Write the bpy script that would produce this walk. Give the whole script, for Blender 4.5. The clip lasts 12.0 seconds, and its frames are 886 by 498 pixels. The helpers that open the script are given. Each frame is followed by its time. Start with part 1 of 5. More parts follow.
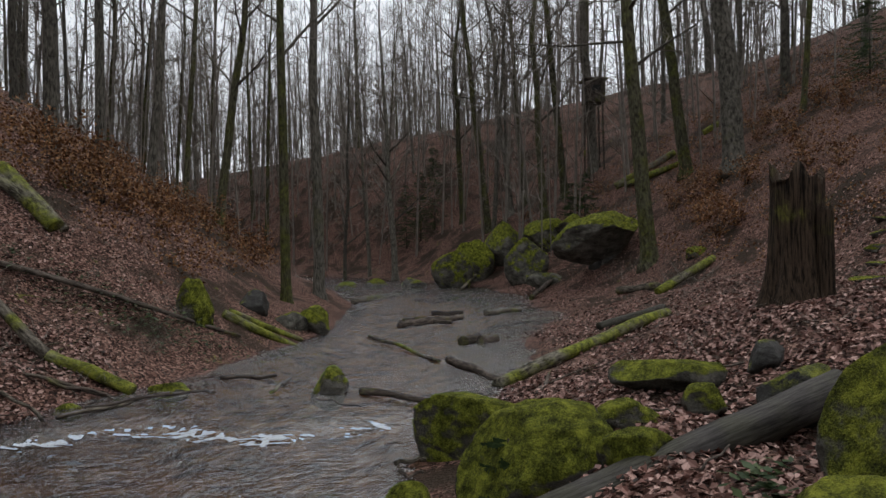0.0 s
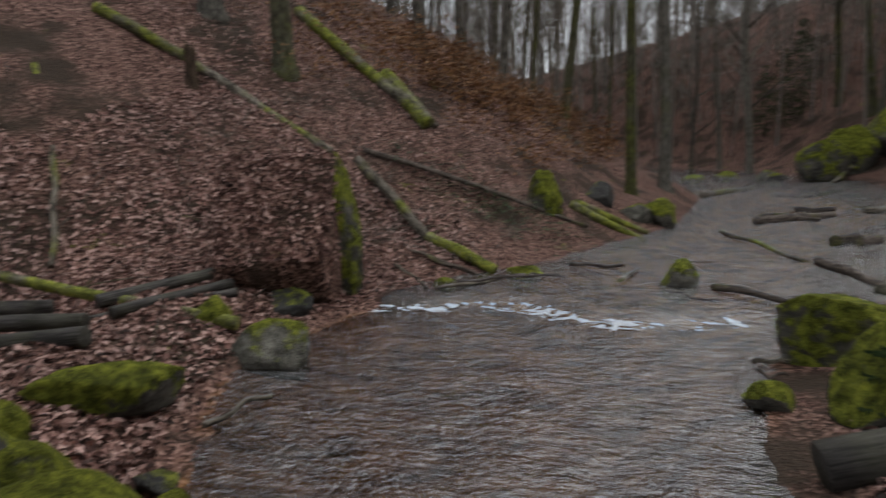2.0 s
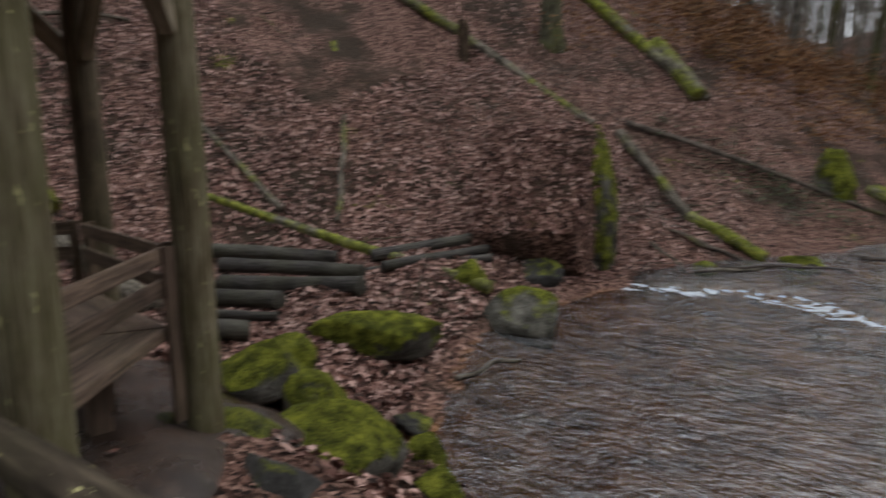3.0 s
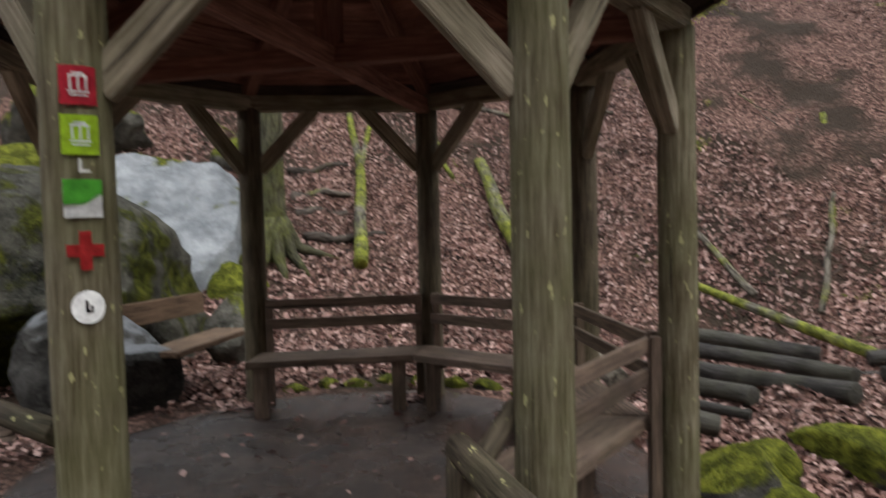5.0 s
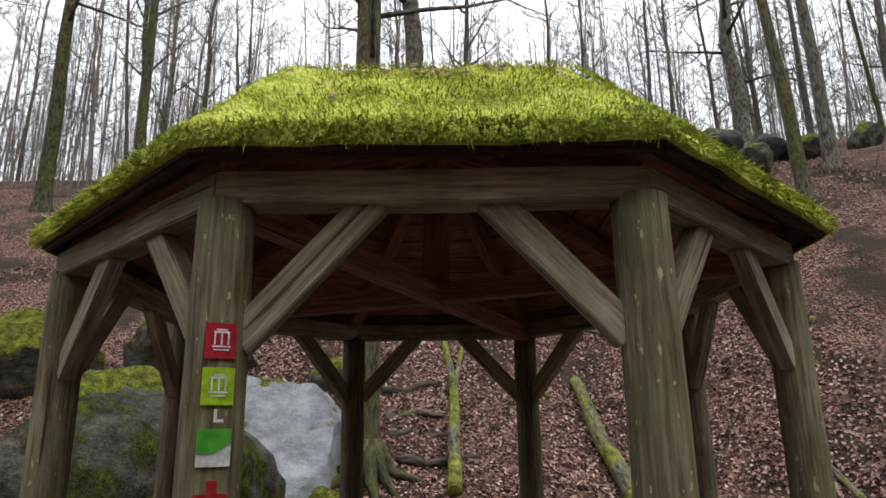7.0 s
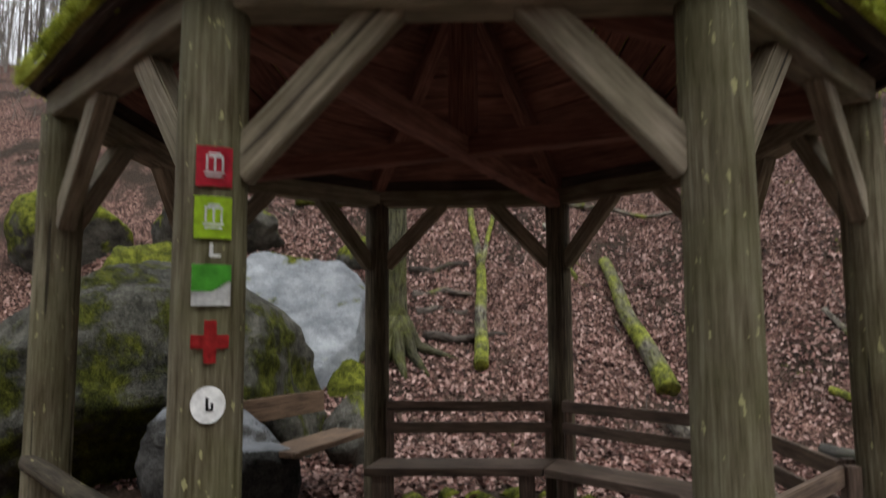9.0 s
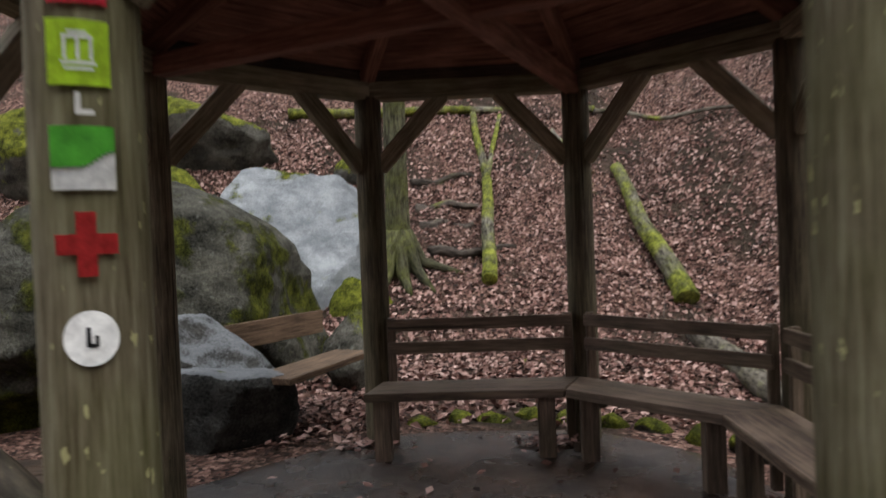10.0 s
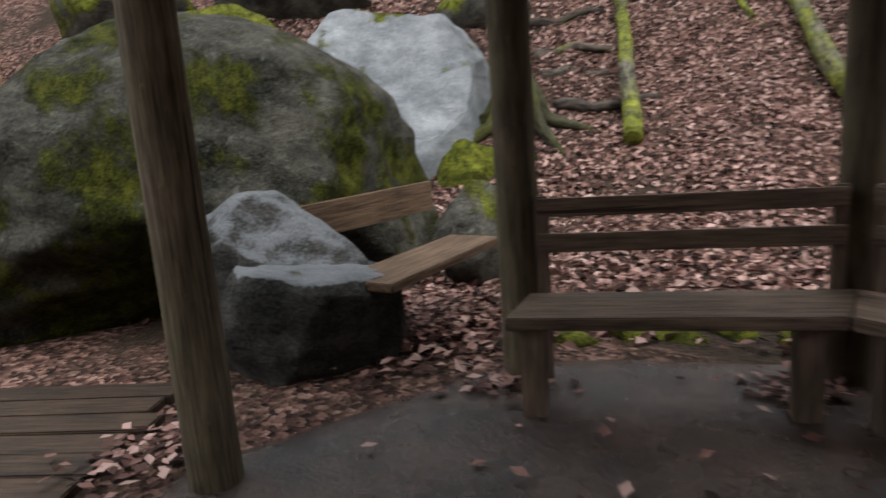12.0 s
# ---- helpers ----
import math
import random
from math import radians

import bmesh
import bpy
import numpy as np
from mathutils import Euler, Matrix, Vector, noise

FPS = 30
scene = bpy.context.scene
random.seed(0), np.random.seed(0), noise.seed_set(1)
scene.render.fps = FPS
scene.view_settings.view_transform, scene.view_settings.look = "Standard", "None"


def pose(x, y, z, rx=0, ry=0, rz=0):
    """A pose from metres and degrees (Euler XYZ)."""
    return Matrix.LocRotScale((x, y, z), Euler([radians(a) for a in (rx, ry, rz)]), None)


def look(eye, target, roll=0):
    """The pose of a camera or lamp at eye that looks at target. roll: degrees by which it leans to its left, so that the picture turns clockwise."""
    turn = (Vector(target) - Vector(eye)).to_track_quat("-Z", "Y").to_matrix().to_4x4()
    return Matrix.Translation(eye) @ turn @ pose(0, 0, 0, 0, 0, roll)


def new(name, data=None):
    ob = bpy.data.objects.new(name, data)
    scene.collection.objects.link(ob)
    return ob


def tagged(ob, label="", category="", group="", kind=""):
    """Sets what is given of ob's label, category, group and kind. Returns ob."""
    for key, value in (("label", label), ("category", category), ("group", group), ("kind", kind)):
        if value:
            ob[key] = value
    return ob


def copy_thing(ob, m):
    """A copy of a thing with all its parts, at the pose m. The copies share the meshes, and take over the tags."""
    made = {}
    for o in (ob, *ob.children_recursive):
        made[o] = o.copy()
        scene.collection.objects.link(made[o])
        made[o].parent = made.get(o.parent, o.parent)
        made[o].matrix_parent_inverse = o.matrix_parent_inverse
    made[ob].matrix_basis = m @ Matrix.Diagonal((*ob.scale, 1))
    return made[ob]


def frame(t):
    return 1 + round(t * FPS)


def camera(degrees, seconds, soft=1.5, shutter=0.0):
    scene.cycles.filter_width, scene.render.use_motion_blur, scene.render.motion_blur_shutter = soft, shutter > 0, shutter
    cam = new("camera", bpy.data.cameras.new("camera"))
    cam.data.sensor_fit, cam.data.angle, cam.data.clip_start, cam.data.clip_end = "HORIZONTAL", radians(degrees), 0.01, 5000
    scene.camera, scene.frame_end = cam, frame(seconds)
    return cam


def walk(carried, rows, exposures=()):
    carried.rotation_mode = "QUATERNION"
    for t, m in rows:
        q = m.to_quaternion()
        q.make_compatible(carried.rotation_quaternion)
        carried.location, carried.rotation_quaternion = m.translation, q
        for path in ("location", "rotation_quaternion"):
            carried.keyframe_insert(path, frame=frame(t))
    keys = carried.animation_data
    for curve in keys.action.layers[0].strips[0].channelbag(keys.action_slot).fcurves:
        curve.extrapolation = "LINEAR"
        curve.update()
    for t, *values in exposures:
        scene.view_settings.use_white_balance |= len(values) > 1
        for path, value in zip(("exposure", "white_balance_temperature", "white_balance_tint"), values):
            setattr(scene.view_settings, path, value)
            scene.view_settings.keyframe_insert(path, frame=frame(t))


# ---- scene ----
cam = camera(66.1, 12.0, shutter=0.6)
PATH = [
    (0.0, (2.594, 0.381, 1.527), (2.716, 2.377, 1.535), -0.69),
    (0.5, (2.559, 0.354, 1.504), (2.617, 2.353, 1.492), -0.92),
    (1.0, (2.514, 0.333, 1.476), (2.304, 2.319, 1.368), -1.84),
    (1.5, (2.473, 0.312, 1.481), (1.919, 2.218, 1.239), -1.91),
    (2.0, (2.445, 0.291, 1.477), (1.619, 2.091, 1.196), -1.76),
    (2.5, (2.428, 0.272, 1.480), (1.302, 1.894, 1.163), -1.18),
    (3.0, (2.410, 0.265, 1.466), (0.998, 1.639, 1.124), -0.78),
    (3.5, (2.341, 0.203, 1.466), (0.677, 1.239, 1.072), -0.46),
    (5.3, (2.316, 0.119, 1.574), (0.321, 0.263, 1.578), -1.40),
    (5.5, (2.329, 0.102, 1.587), (0.334, 0.209, 1.671), -1.20),
    (6.0, (2.353, 0.069, 1.616), (0.367, 0.120, 1.853), -0.90),
    (6.5, (2.375, 0.056, 1.655), (0.422, 0.080, 2.089), -1.40),
    (6.7, (2.381, 0.050, 1.663), (0.444, 0.073, 2.161), -1.30),
    (8.3, (2.315, 0.067, 1.620), (0.396, 0.034, 2.180), -0.40),
    (8.5, (2.272, 0.060, 1.590), (0.325, 0.010, 2.048), -0.20),
    (9.0, (2.010, 0.046, 1.531), (0.023, -0.041, 1.739), -0.40),
    (9.5, (1.701, 0.040, 1.498), (-0.297, -0.030, 1.562), -1.40),
    (10.0, (1.327, 0.028, 1.460), (-0.670, -0.080, 1.428), -2.30),
    (10.5, (0.873, -0.001, 1.411), (-1.116, -0.144, 1.259), -2.90),
    (11.0, (0.450, -0.075, 1.370), (-1.528, -0.226, 1.114), -4.20),
    (11.5, (0.030, -0.191, 1.349), (-1.922, -0.452, 1.000), -4.60),
    (12.0, (-0.396, -0.422, 1.332), (-2.309, -0.840, 0.925), -4.10),
]
walk(cam, [(t, look(eye, target, roll)) for t, eye, target, roll in PATH],
     [(0.0, -0.25), (2.5, -0.05), (3.7, 0.05), (5.3, 0.8), (6.0, 0.85), (6.5, 0.85), (8.3, -0.95), (8.5, -0.9), (8.7, -0.4), (9.0, 0.45), (9.5, 0.65), (12.0, 0.75)])

# ---- sky and light: a white overcast winter day ----
world = bpy.data.worlds.new("overcast")
scene.world = world
world.use_nodes = True
wn, wl = world.node_tree.nodes, world.node_tree.links
sky = wn.new("ShaderNodeTexSky")
sky.sky_type, sky.sun_disc = "NISHITA", False
sky.sun_elevation, sky.sun_rotation = radians(63), radians(37)
sky_dim = wn.new("ShaderNodeVectorMath")
sky_dim.operation = "SCALE"
sky_dim.inputs["Scale"].default_value = 0.10
cloud = wn.new("ShaderNodeMix")
cloud.data_type = "RGBA"
cloud.inputs[0].default_value = 0.85
cloud.inputs[7].default_value = (0.93, 0.96, 1.0, 1)
wl.new(sky.outputs[0], sky_dim.inputs[0])
wl.new(sky_dim.outputs[0], cloud.inputs[6])
wl.new(cloud.outputs[2], wn["Background"].inputs[0])
wn["Background"].inputs[1].default_value = 1.6
sun = new("sun", bpy.data.lights.new("sun", "SUN"))
sun.data.energy, sun.data.angle, sun.data.color = 1.5, radians(55), (1.0, 0.98, 0.94)
sun.matrix_world = look((12, 16, 40), (0, 0, 0))

# ---- materials ----
def node_mat(name, gloss=0.12):
    m = bpy.data.materials.new(name)
    m.use_nodes = True
    nt = m.node_tree
    nt.nodes["Principled BSDF"].inputs["Specular IOR Level"].default_value = gloss
    return m, nt, nt.nodes["Principled BSDF"]


def noise_node(nt, scale, detail=4.0, rough=0.6, coords=None, stretch=None):
    n = nt.nodes.new("ShaderNodeTexNoise")
    n.inputs["Scale"].default_value = scale
    n.inputs["Detail"].default_value = detail
    n.inputs["Roughness"].default_value = rough
    if coords is not None:
        if stretch:
            v = nt.nodes.new("ShaderNodeMapping")
            v.inputs["Scale"].default_value = stretch
            nt.links.new(coords, v.inputs[0])
            coords = v.outputs[0]
        nt.links.new(coords, n.inputs["Vector"])
    return n.outputs["Fac"]


def ramp(nt, fac, stops):
    r = nt.nodes.new("ShaderNodeValToRGB")
    e = r.color_ramp.elements
    e[0].position, e[0].color = stops[0][0], (*stops[0][1], 1)
    e[1].position, e[1].color = stops[-1][0], (*stops[-1][1], 1)
    for p, c in stops[1:-1]:
        k = e.new(p)
        k.color = (*c, 1)
    nt.links.new(fac, r.inputs[0])
    return r.outputs[0]


def span(nt, value, a, b):
    n = nt.nodes.new("ShaderNodeMapRange")
    n.interpolation_type = "SMOOTHSTEP"
    n.inputs[1].default_value, n.inputs[2].default_value = a, b
    nt.links.new(value, n.inputs[0])
    return n.outputs[0]


def calc(nt, op, a, b):
    n = nt.nodes.new("ShaderNodeMath")
    n.operation = op
    for i, v in enumerate((a, b)):
        if isinstance(v, (int, float)):
            n.inputs[i].default_value = v
        else:
            nt.links.new(v, n.inputs[i])
    return n.outputs[0]


def mixc(nt, fac, a, b, mode="MIX"):
    n = nt.nodes.new("ShaderNodeMix")
    n.data_type, n.blend_type = "RGBA", mode
    for i, v in ((0, fac), (6, a), (7, b)):
        if isinstance(v, (int, float)):
            n.inputs[i].default_value = v
        elif isinstance(v, tuple):
            n.inputs[i].default_value = (*v, 1)
        else:
            nt.links.new(v, n.inputs[i])
    return n.outputs[2]


def bump(nt, bsdf, height, strength=0.5, distance=0.02):
    b = nt.nodes.new("ShaderNodeBump")
    b.inputs["Strength"].default_value = strength
    b.inputs["Distance"].default_value = distance
    nt.links.new(height, b.inputs["Height"])
    nt.links.new(b.outputs[0], bsdf.inputs["Normal"])


def world_pos(nt):
    return nt.nodes.new("ShaderNodeNewGeometry").outputs["Position"]


def grain_pos(nt):
    """Position along (x) and across (y, z) a piece of timber, stored on its mesh."""
    n = nt.nodes.new("ShaderNodeAttribute")
    n.attribute_name = "grain"
    return n.outputs["Vector"]


def up_facing(nt):
    sep = nt.nodes.new("ShaderNodeSeparateXYZ")
    nt.links.new(nt.nodes.new("ShaderNodeNewGeometry").outputs["Normal"], sep.inputs[0])
    return sep.outputs[2]


def per_object(nt):
    return nt.nodes.new("ShaderNodeObjectInfo").outputs["Random"]


def per_island(nt):
    return nt.nodes.new("ShaderNodeNewGeometry").outputs["Random Per Island"]


MOSS_DARK, MOSS_MID, MOSS_LIGHT = (0.012, 0.014, 0.004), (0.095, 0.106, 0.014), (0.34, 0.36, 0.045)


def moss_colour(nt, pos, scale=1.0):
    fine = noise_node(nt, 60 * scale, 6, 0.7, pos)
    broad = noise_node(nt, 7 * scale, 5, 0.7, pos)
    f = calc(nt, "ADD", calc(nt, "MULTIPLY", fine, 0.45), calc(nt, "MULTIPLY", broad, 0.55))
    return ramp(nt, f, [(0.37, MOSS_DARK), (0.48, MOSS_MID), (0.63, MOSS_LIGHT)]), fine


def stone_mat(name, dark, light, moss=0.5, wet=0.0, lichen=0.0, top_tone=None, lean=0.35, lush=1.0):
    """Weathered sandstone with moss (0 none, 1 nearly all), on the tops or, with lean below 0, on the flanks."""
    m, nt, bsdf = node_mat(name, 0.1 + 0.4 * wet)
    pos = world_pos(nt)
    grain = noise_node(nt, 45, 8, 0.7, pos)
    patch = noise_node(nt, 2.2, 5, 0.65, pos)
    bed = noise_node(nt, 3.4, 7, 0.7, pos, (1, 1, 1.7))
    f = calc(nt, "ADD", calc(nt, "MULTIPLY", grain, 0.3), calc(nt, "ADD", calc(nt, "MULTIPLY", patch, 0.4), calc(nt, "MULTIPLY", bed, 0.3)))
    col = ramp(nt, f, [(0.41, dark), (0.5, tuple(0.6 * a + 0.4 * b for a, b in zip(dark, light))), (0.6, light)])
    # optional second colour on the faces that point up
    if top_tone:
        col = mixc(nt, span(nt, calc(nt, "ADD", up_facing(nt), calc(nt, "MULTIPLY", grain, 0.3)), 0.78, 0.96), col, ramp(nt, f, [(0.4, tuple(0.6 * c for c in top_tone)), (0.6, top_tone)]))
    if lichen:
        spots = span(nt, noise_node(nt, 14, 4, 0.6, pos), 0.6, 0.68)
        col = mixc(nt, calc(nt, "MULTIPLY", spots, lichen), col, (0.42, 0.44, 0.40))
    green, fine = moss_colour(nt, pos)
    where = calc(nt, "ADD", calc(nt, "MULTIPLY", up_facing(nt), lean), noise_node(nt, 1.7, 5, 0.65, pos))
    edge = 0.98 - 0.56 * moss
    where = span(nt, calc(nt, "ADD", where, calc(nt, "MULTIPLY", grain, 0.12)), edge, edge + 0.12)
    if moss > 0:
        col = mixc(nt, where, col, mixc(nt, 1.0, green, (lush, lush, lush), "MULTIPLY"))
    nt.links.new(col, bsdf.inputs["Base Color"])
    bsdf.inputs["Roughness"].default_value = 0.85 - 0.4 * wet
    if wet > 1:
        nt.links.new(calc(nt, "ADD", 0.10, calc(nt, "MULTIPLY", span(nt, noise_node(nt, 1.6, 4, 0.6, pos), 0.4, 0.62), 0.4)), bsdf.inputs["Roughness"])
    h = calc(nt, "ADD", calc(nt, "MULTIPLY", bed, 1.2), calc(nt, "MULTIPLY", grain, 0.35))
    if moss > 0:
        h = calc(nt, "ADD", h, calc(nt, "MULTIPLY", calc(nt, "MULTIPLY", where, fine), 0.9))
    bump(nt, bsdf, h, 1.0, 0.02 if wet > 1 else 0.07)
    return m


def moss_mat(name, gain=1.0):
    m, nt, bsdf = node_mat(name)
    pos = world_pos(nt)
    fine = noise_node(nt, 45, 6, 0.7, pos)
    col = ramp(nt, calc(nt, "ADD", calc(nt, "MULTIPLY", fine, 0.5), calc(nt, "MULTIPLY", noise_node(nt, 5, 4, 0.6, pos), 0.5)), [(0.38, (0.14, 0.17, 0.015)), (0.5, (0.44, 0.50, 0.06)), (0.62, (0.70, 0.75, 0.16))])
    old = span(nt, noise_node(nt, 3.3, 4, 0.6, pos), 0.56, 0.7)
    col = mixc(nt, calc(nt, "MULTIPLY", old, 0.3), col, (0.16, 0.13, 0.05))
    if gain != 1.0:
        col = mixc(nt, 1.0, col, (gain, gain, gain * 0.9), "MULTIPLY")
    nt.links.new(col, bsdf.inputs["Base Color"])
    bsdf.inputs["Roughness"].default_value = 0.95
    bump(nt, bsdf, fine, 1.0, 0.03)
    return m


def wood_mat(name, dark, light, green=0.0, rough=0.75, specks=0.0, wet=0.0):
    """Weathered timber whose grain runs along each piece; green algae in patches, drying cracks."""
    m, nt, bsdf = node_mat(name, 0.12 + 0.3 * wet)
    pos = grain_pos(nt)
    grain = noise_node(nt, 4, 8, 0.65, pos, (0.9, 14, 14))
    crack = noise_node(nt, 1.6, 3, 0.5, pos, (0.5, 26, 26))
    broad = noise_node(nt, 2.5, 4, 0.6, world_pos(nt))
    f = calc(nt, "ADD", calc(nt, "MULTIPLY", grain, 0.7), calc(nt, "MULTIPLY", broad, 0.3))
    col = ramp(nt, f, [(0.39, dark), (0.5, tuple(0.6 * a + 0.4 * b for a, b in zip(dark, light))), (0.62, light)])
    tint = calc(nt, "ADD", 0.75, calc(nt, "MULTIPLY", per_object(nt), 0.4))
    col = mixc(nt, 1.0, col, tint, "MULTIPLY")
    if green:
        patch = span(nt, calc(nt, "ADD", noise_node(nt, 2.0, 5, 0.65, world_pos(nt)), calc(nt, "MULTIPLY", grain, 0.25)), 0.5, 0.75)
        col = mixc(nt, calc(nt, "MULTIPLY", patch, green), col, (0.10, 0.108, 0.038))
    if specks:
        dots = span(nt, noise_node(nt, 32, 3, 0.5, pos, (0.45, 1, 1)), 0.66, 0.71)
        col = mixc(nt, calc(nt, "MULTIPLY", dots, specks), col, (0.36, 0.34, 0.16))
    split = span(nt, crack, 0.66, 0.70)
    col = mixc(nt, calc(nt, "MULTIPLY", split, 0.75), col, (0.012, 0.009, 0.006))
    nt.links.new(col, bsdf.inputs["Base Color"])
    bsdf.inputs["Roughness"].default_value = rough - 0.35 * wet
    bump(nt, bsdf, calc(nt, "SUBTRACT", grain, calc(nt, "MULTIPLY", split, 0.8)), 0.6, 0.008)
    return m


def bark_mat(name, dark, light, moss=0.3, strength=0.9):
    m, nt, bsdf = node_mat(name)
    pos = grain_pos(nt)
    ridge = noise_node(nt, 5, 7, 0.7, pos, (0.8, 3.2, 3.2))
    patch = noise_node(nt, 0.9, 4, 0.6, world_pos(nt))
    col = ramp(nt, ridge, [(0.39, dark), (0.6, light)])
    col = mixc(nt, 1.0, col, calc(nt, "ADD", 0.7, calc(nt, "MULTIPLY", per_object(nt), 0.6)), "MULTIPLY")
    w = span(nt, calc(nt, "ADD", patch, calc(nt, "MULTIPLY", ridge, 0.2)), 0.78 - 0.4 * moss, 0.98 - 0.4 * moss)
    green, fine = moss_colour(nt, world_pos(nt))
    col = mixc(nt, calc(nt, "MULTIPLY", w, strength), col, mixc(nt, 1.0, green, (strength, strength, strength), "MULTIPLY"))
    nt.links.new(col, bsdf.inputs["Base Color"])
    bsdf.inputs["Roughness"].default_value = 0.9
    bump(nt, bsdf, ridge, 0.8, 0.03)
    return m


def leaf_mat(name, stops):
    m, nt, bsdf = node_mat(name)
    col = ramp(nt, per_island(nt), stops)
    col = mixc(nt, 0.35, col, ramp(nt, noise_node(nt, 0.8, 4, 0.6, world_pos(nt)), [(0.35, (0.1, 0.07, 0.05)), (0.65, (0.45, 0.36, 0.32))]), "OVERLAY")
    nt.links.new(col, bsdf.inputs["Base Color"])
    bsdf.inputs["Roughness"].default_value = 0.55
    return m


def plain_mat(name, colour, rough=0.6, scale=20.0, vary=0.25):
    m, nt, bsdf = node_mat(name)
    f = noise_node(nt, scale, 5, 0.65, world_pos(nt))
    lo = tuple(c * (1 - vary) for c in colour)
    hi = tuple(min(1.0, c * (1 + vary)) for c in colour)
    nt.links.new(ramp(nt, f, [(0.35, lo), (0.65, hi)]), bsdf.inputs["Base Color"])
    bsdf.inputs["Roughness"].default_value = rough
    bump(nt, bsdf, f, 0.25, 0.004)
    return m


def ground_mat():
    """Forest floor: beech litter over dark soil, damp sand near the water level, moss in patches."""
    m, nt, bsdf = node_mat("forest_floor")
    pos = world_pos(nt)
    vor = nt.nodes.new("ShaderNodeTexVoronoi")
    vor.inputs["Scale"].default_value = 27
    nt.links.new(pos, vor.inputs["Vector"])
    litter = ramp(nt, vor.outputs["Color"], [(0.15, (0.010, 0.006, 0.005)), (0.4, (0.055, 0.028, 0.021)), (0.65, (0.15, 0.082, 0.064)), (0.9, (0.32, 0.2, 0.16))])
    fine = noise_node(nt, 30, 6, 0.7, pos)
    broad = noise_node(nt, 0.55, 5, 0.62, pos)
    soil = ramp(nt, fine, [(0.3, (0.010, 0.007, 0.005)), (0.7, (0.06, 0.042, 0.029))])
    col = mixc(nt, span(nt, calc(nt, "ADD", broad, calc(nt, "MULTIPLY", fine, 0.2)), 0.56, 0.72), litter, soil)
    green, mf = moss_colour(nt, pos)
    mossy = span(nt, calc(nt, "ADD", noise_node(nt, 0.9, 5, 0.7, pos), calc(nt, "MULTIPLY", fine, 0.15)), 0.72, 0.8)
    col = mixc(nt, calc(nt, "MULTIPLY", mossy, 0.8), col, green)
    sep = nt.nodes.new("ShaderNodeSeparateXYZ")
    nt.links.new(pos, sep.inputs[0])
    low = calc(nt, "SUBTRACT", 1.0, span(nt, calc(nt, "ADD", sep.outputs[2], calc(nt, "MULTIPLY", broad, 0.25)), -0.87, -0.74))
    sand = ramp(nt, noise_node(nt, 2.2, 6, 0.6, pos), [(0.35, (0.05, 0.03, 0.018)), (0.5, (0.24, 0.12, 0.045)), (0.65, (0.44, 0.23, 0.075))])
    col = mixc(nt, low, col, sand)
    nt.links.new(col, bsdf.inputs["Base Color"])
    bsdf.inputs["Roughness"].default_value = 0.9
    bump(nt, bsdf, calc(nt, "ADD", vor.outputs["Distance"], calc(nt, "MULTIPLY", fine, 0.5)), 1.0, 0.03)
    return m


def water_mat():
    m, nt, bsdf = node_mat("creek_water")
    pos = world_pos(nt)
    r1 = noise_node(nt, 4.5, 4, 0.55, pos, (1.0, 1.9, 1.0))
    r2 = noise_node(nt, 17, 3, 0.5, pos, (1.0, 1.7, 1.0))
    h = calc(nt, "ADD", r1, calc(nt, "MULTIPLY", r2, 0.3))
    bp = nt.nodes.new("ShaderNodeBump")
    bp.inputs["Strength"].default_value, bp.inputs["Distance"].default_value = 1.0, 0.09
    nt.links.new(h, bp.inputs["Height"])
    gloss = nt.nodes.new("ShaderNodeBsdfGlossy")
    gloss.inputs["Roughness"].default_value = 0.04
    clear = nt.nodes.new("ShaderNodeBsdfTransparent")
    clear.inputs[0].default_value = (0.6, 0.47, 0.33, 1)
    fres = nt.nodes.new("ShaderNodeFresnel")
    fres.inputs[0].default_value = 2.25
    nt.links.new(bp.outputs[0], fres.inputs["Normal"])
    nt.links.new(bp.outputs[0], gloss.inputs["Normal"])
    mix = nt.nodes.new("ShaderNodeMixShader")
    nt.links.new(fres.outputs[0], mix.inputs[0])
    nt.links.new(clear.outputs[0], mix.inputs[1])
    nt.links.new(gloss.outputs[0], mix.inputs[2])
    nt.links.new(mix.outputs[0], nt.nodes["Material Output"].inputs[0])
    nt.nodes.remove(bsdf)
    return m


GROUND = ground_mat()
WATER = water_mat()
STONE_MOSSY = stone_mat("mossy_sandstone", (0.022, 0.02, 0.017), (0.18, 0.17, 0.145), 0.64)
STONE_GREEN = stone_mat("moss_grown_sandstone", (0.022, 0.02, 0.017), (0.16, 0.15, 0.125), 0.86)
STONE_HALF = stone_mat("weathered_sandstone", (0.014, 0.013, 0.01), (0.19, 0.18, 0.15), 0.36, lichen=0.2)
STONE_BIG = stone_mat("dark_weathered_sandstone", (0.006, 0.006, 0.0045), (0.115, 0.11, 0.088), 0.86, lichen=0.12, lean=-0.08, lush=0.42)
STONE_PALE = stone_mat("pale_sandstone", (0.15, 0.162, 0.175), (0.36, 0.376, 0.39), 0.22)
STONE_FLOOR = stone_mat("wet_stone_floor", (0.009, 0.0055, 0.004), (0.070, 0.044, 0.032), 0.0, wet=1.3)
STONE_DARK = stone_mat("dark_wet_stone", (0.015, 0.014, 0.013), (0.08, 0.077, 0.072), 0.35, wet=0.4)
POST_WOOD = wood_mat("post_timber", (0.06, 0.046, 0.024), (0.21, 0.185, 0.125), green=0.32, specks=0.8)
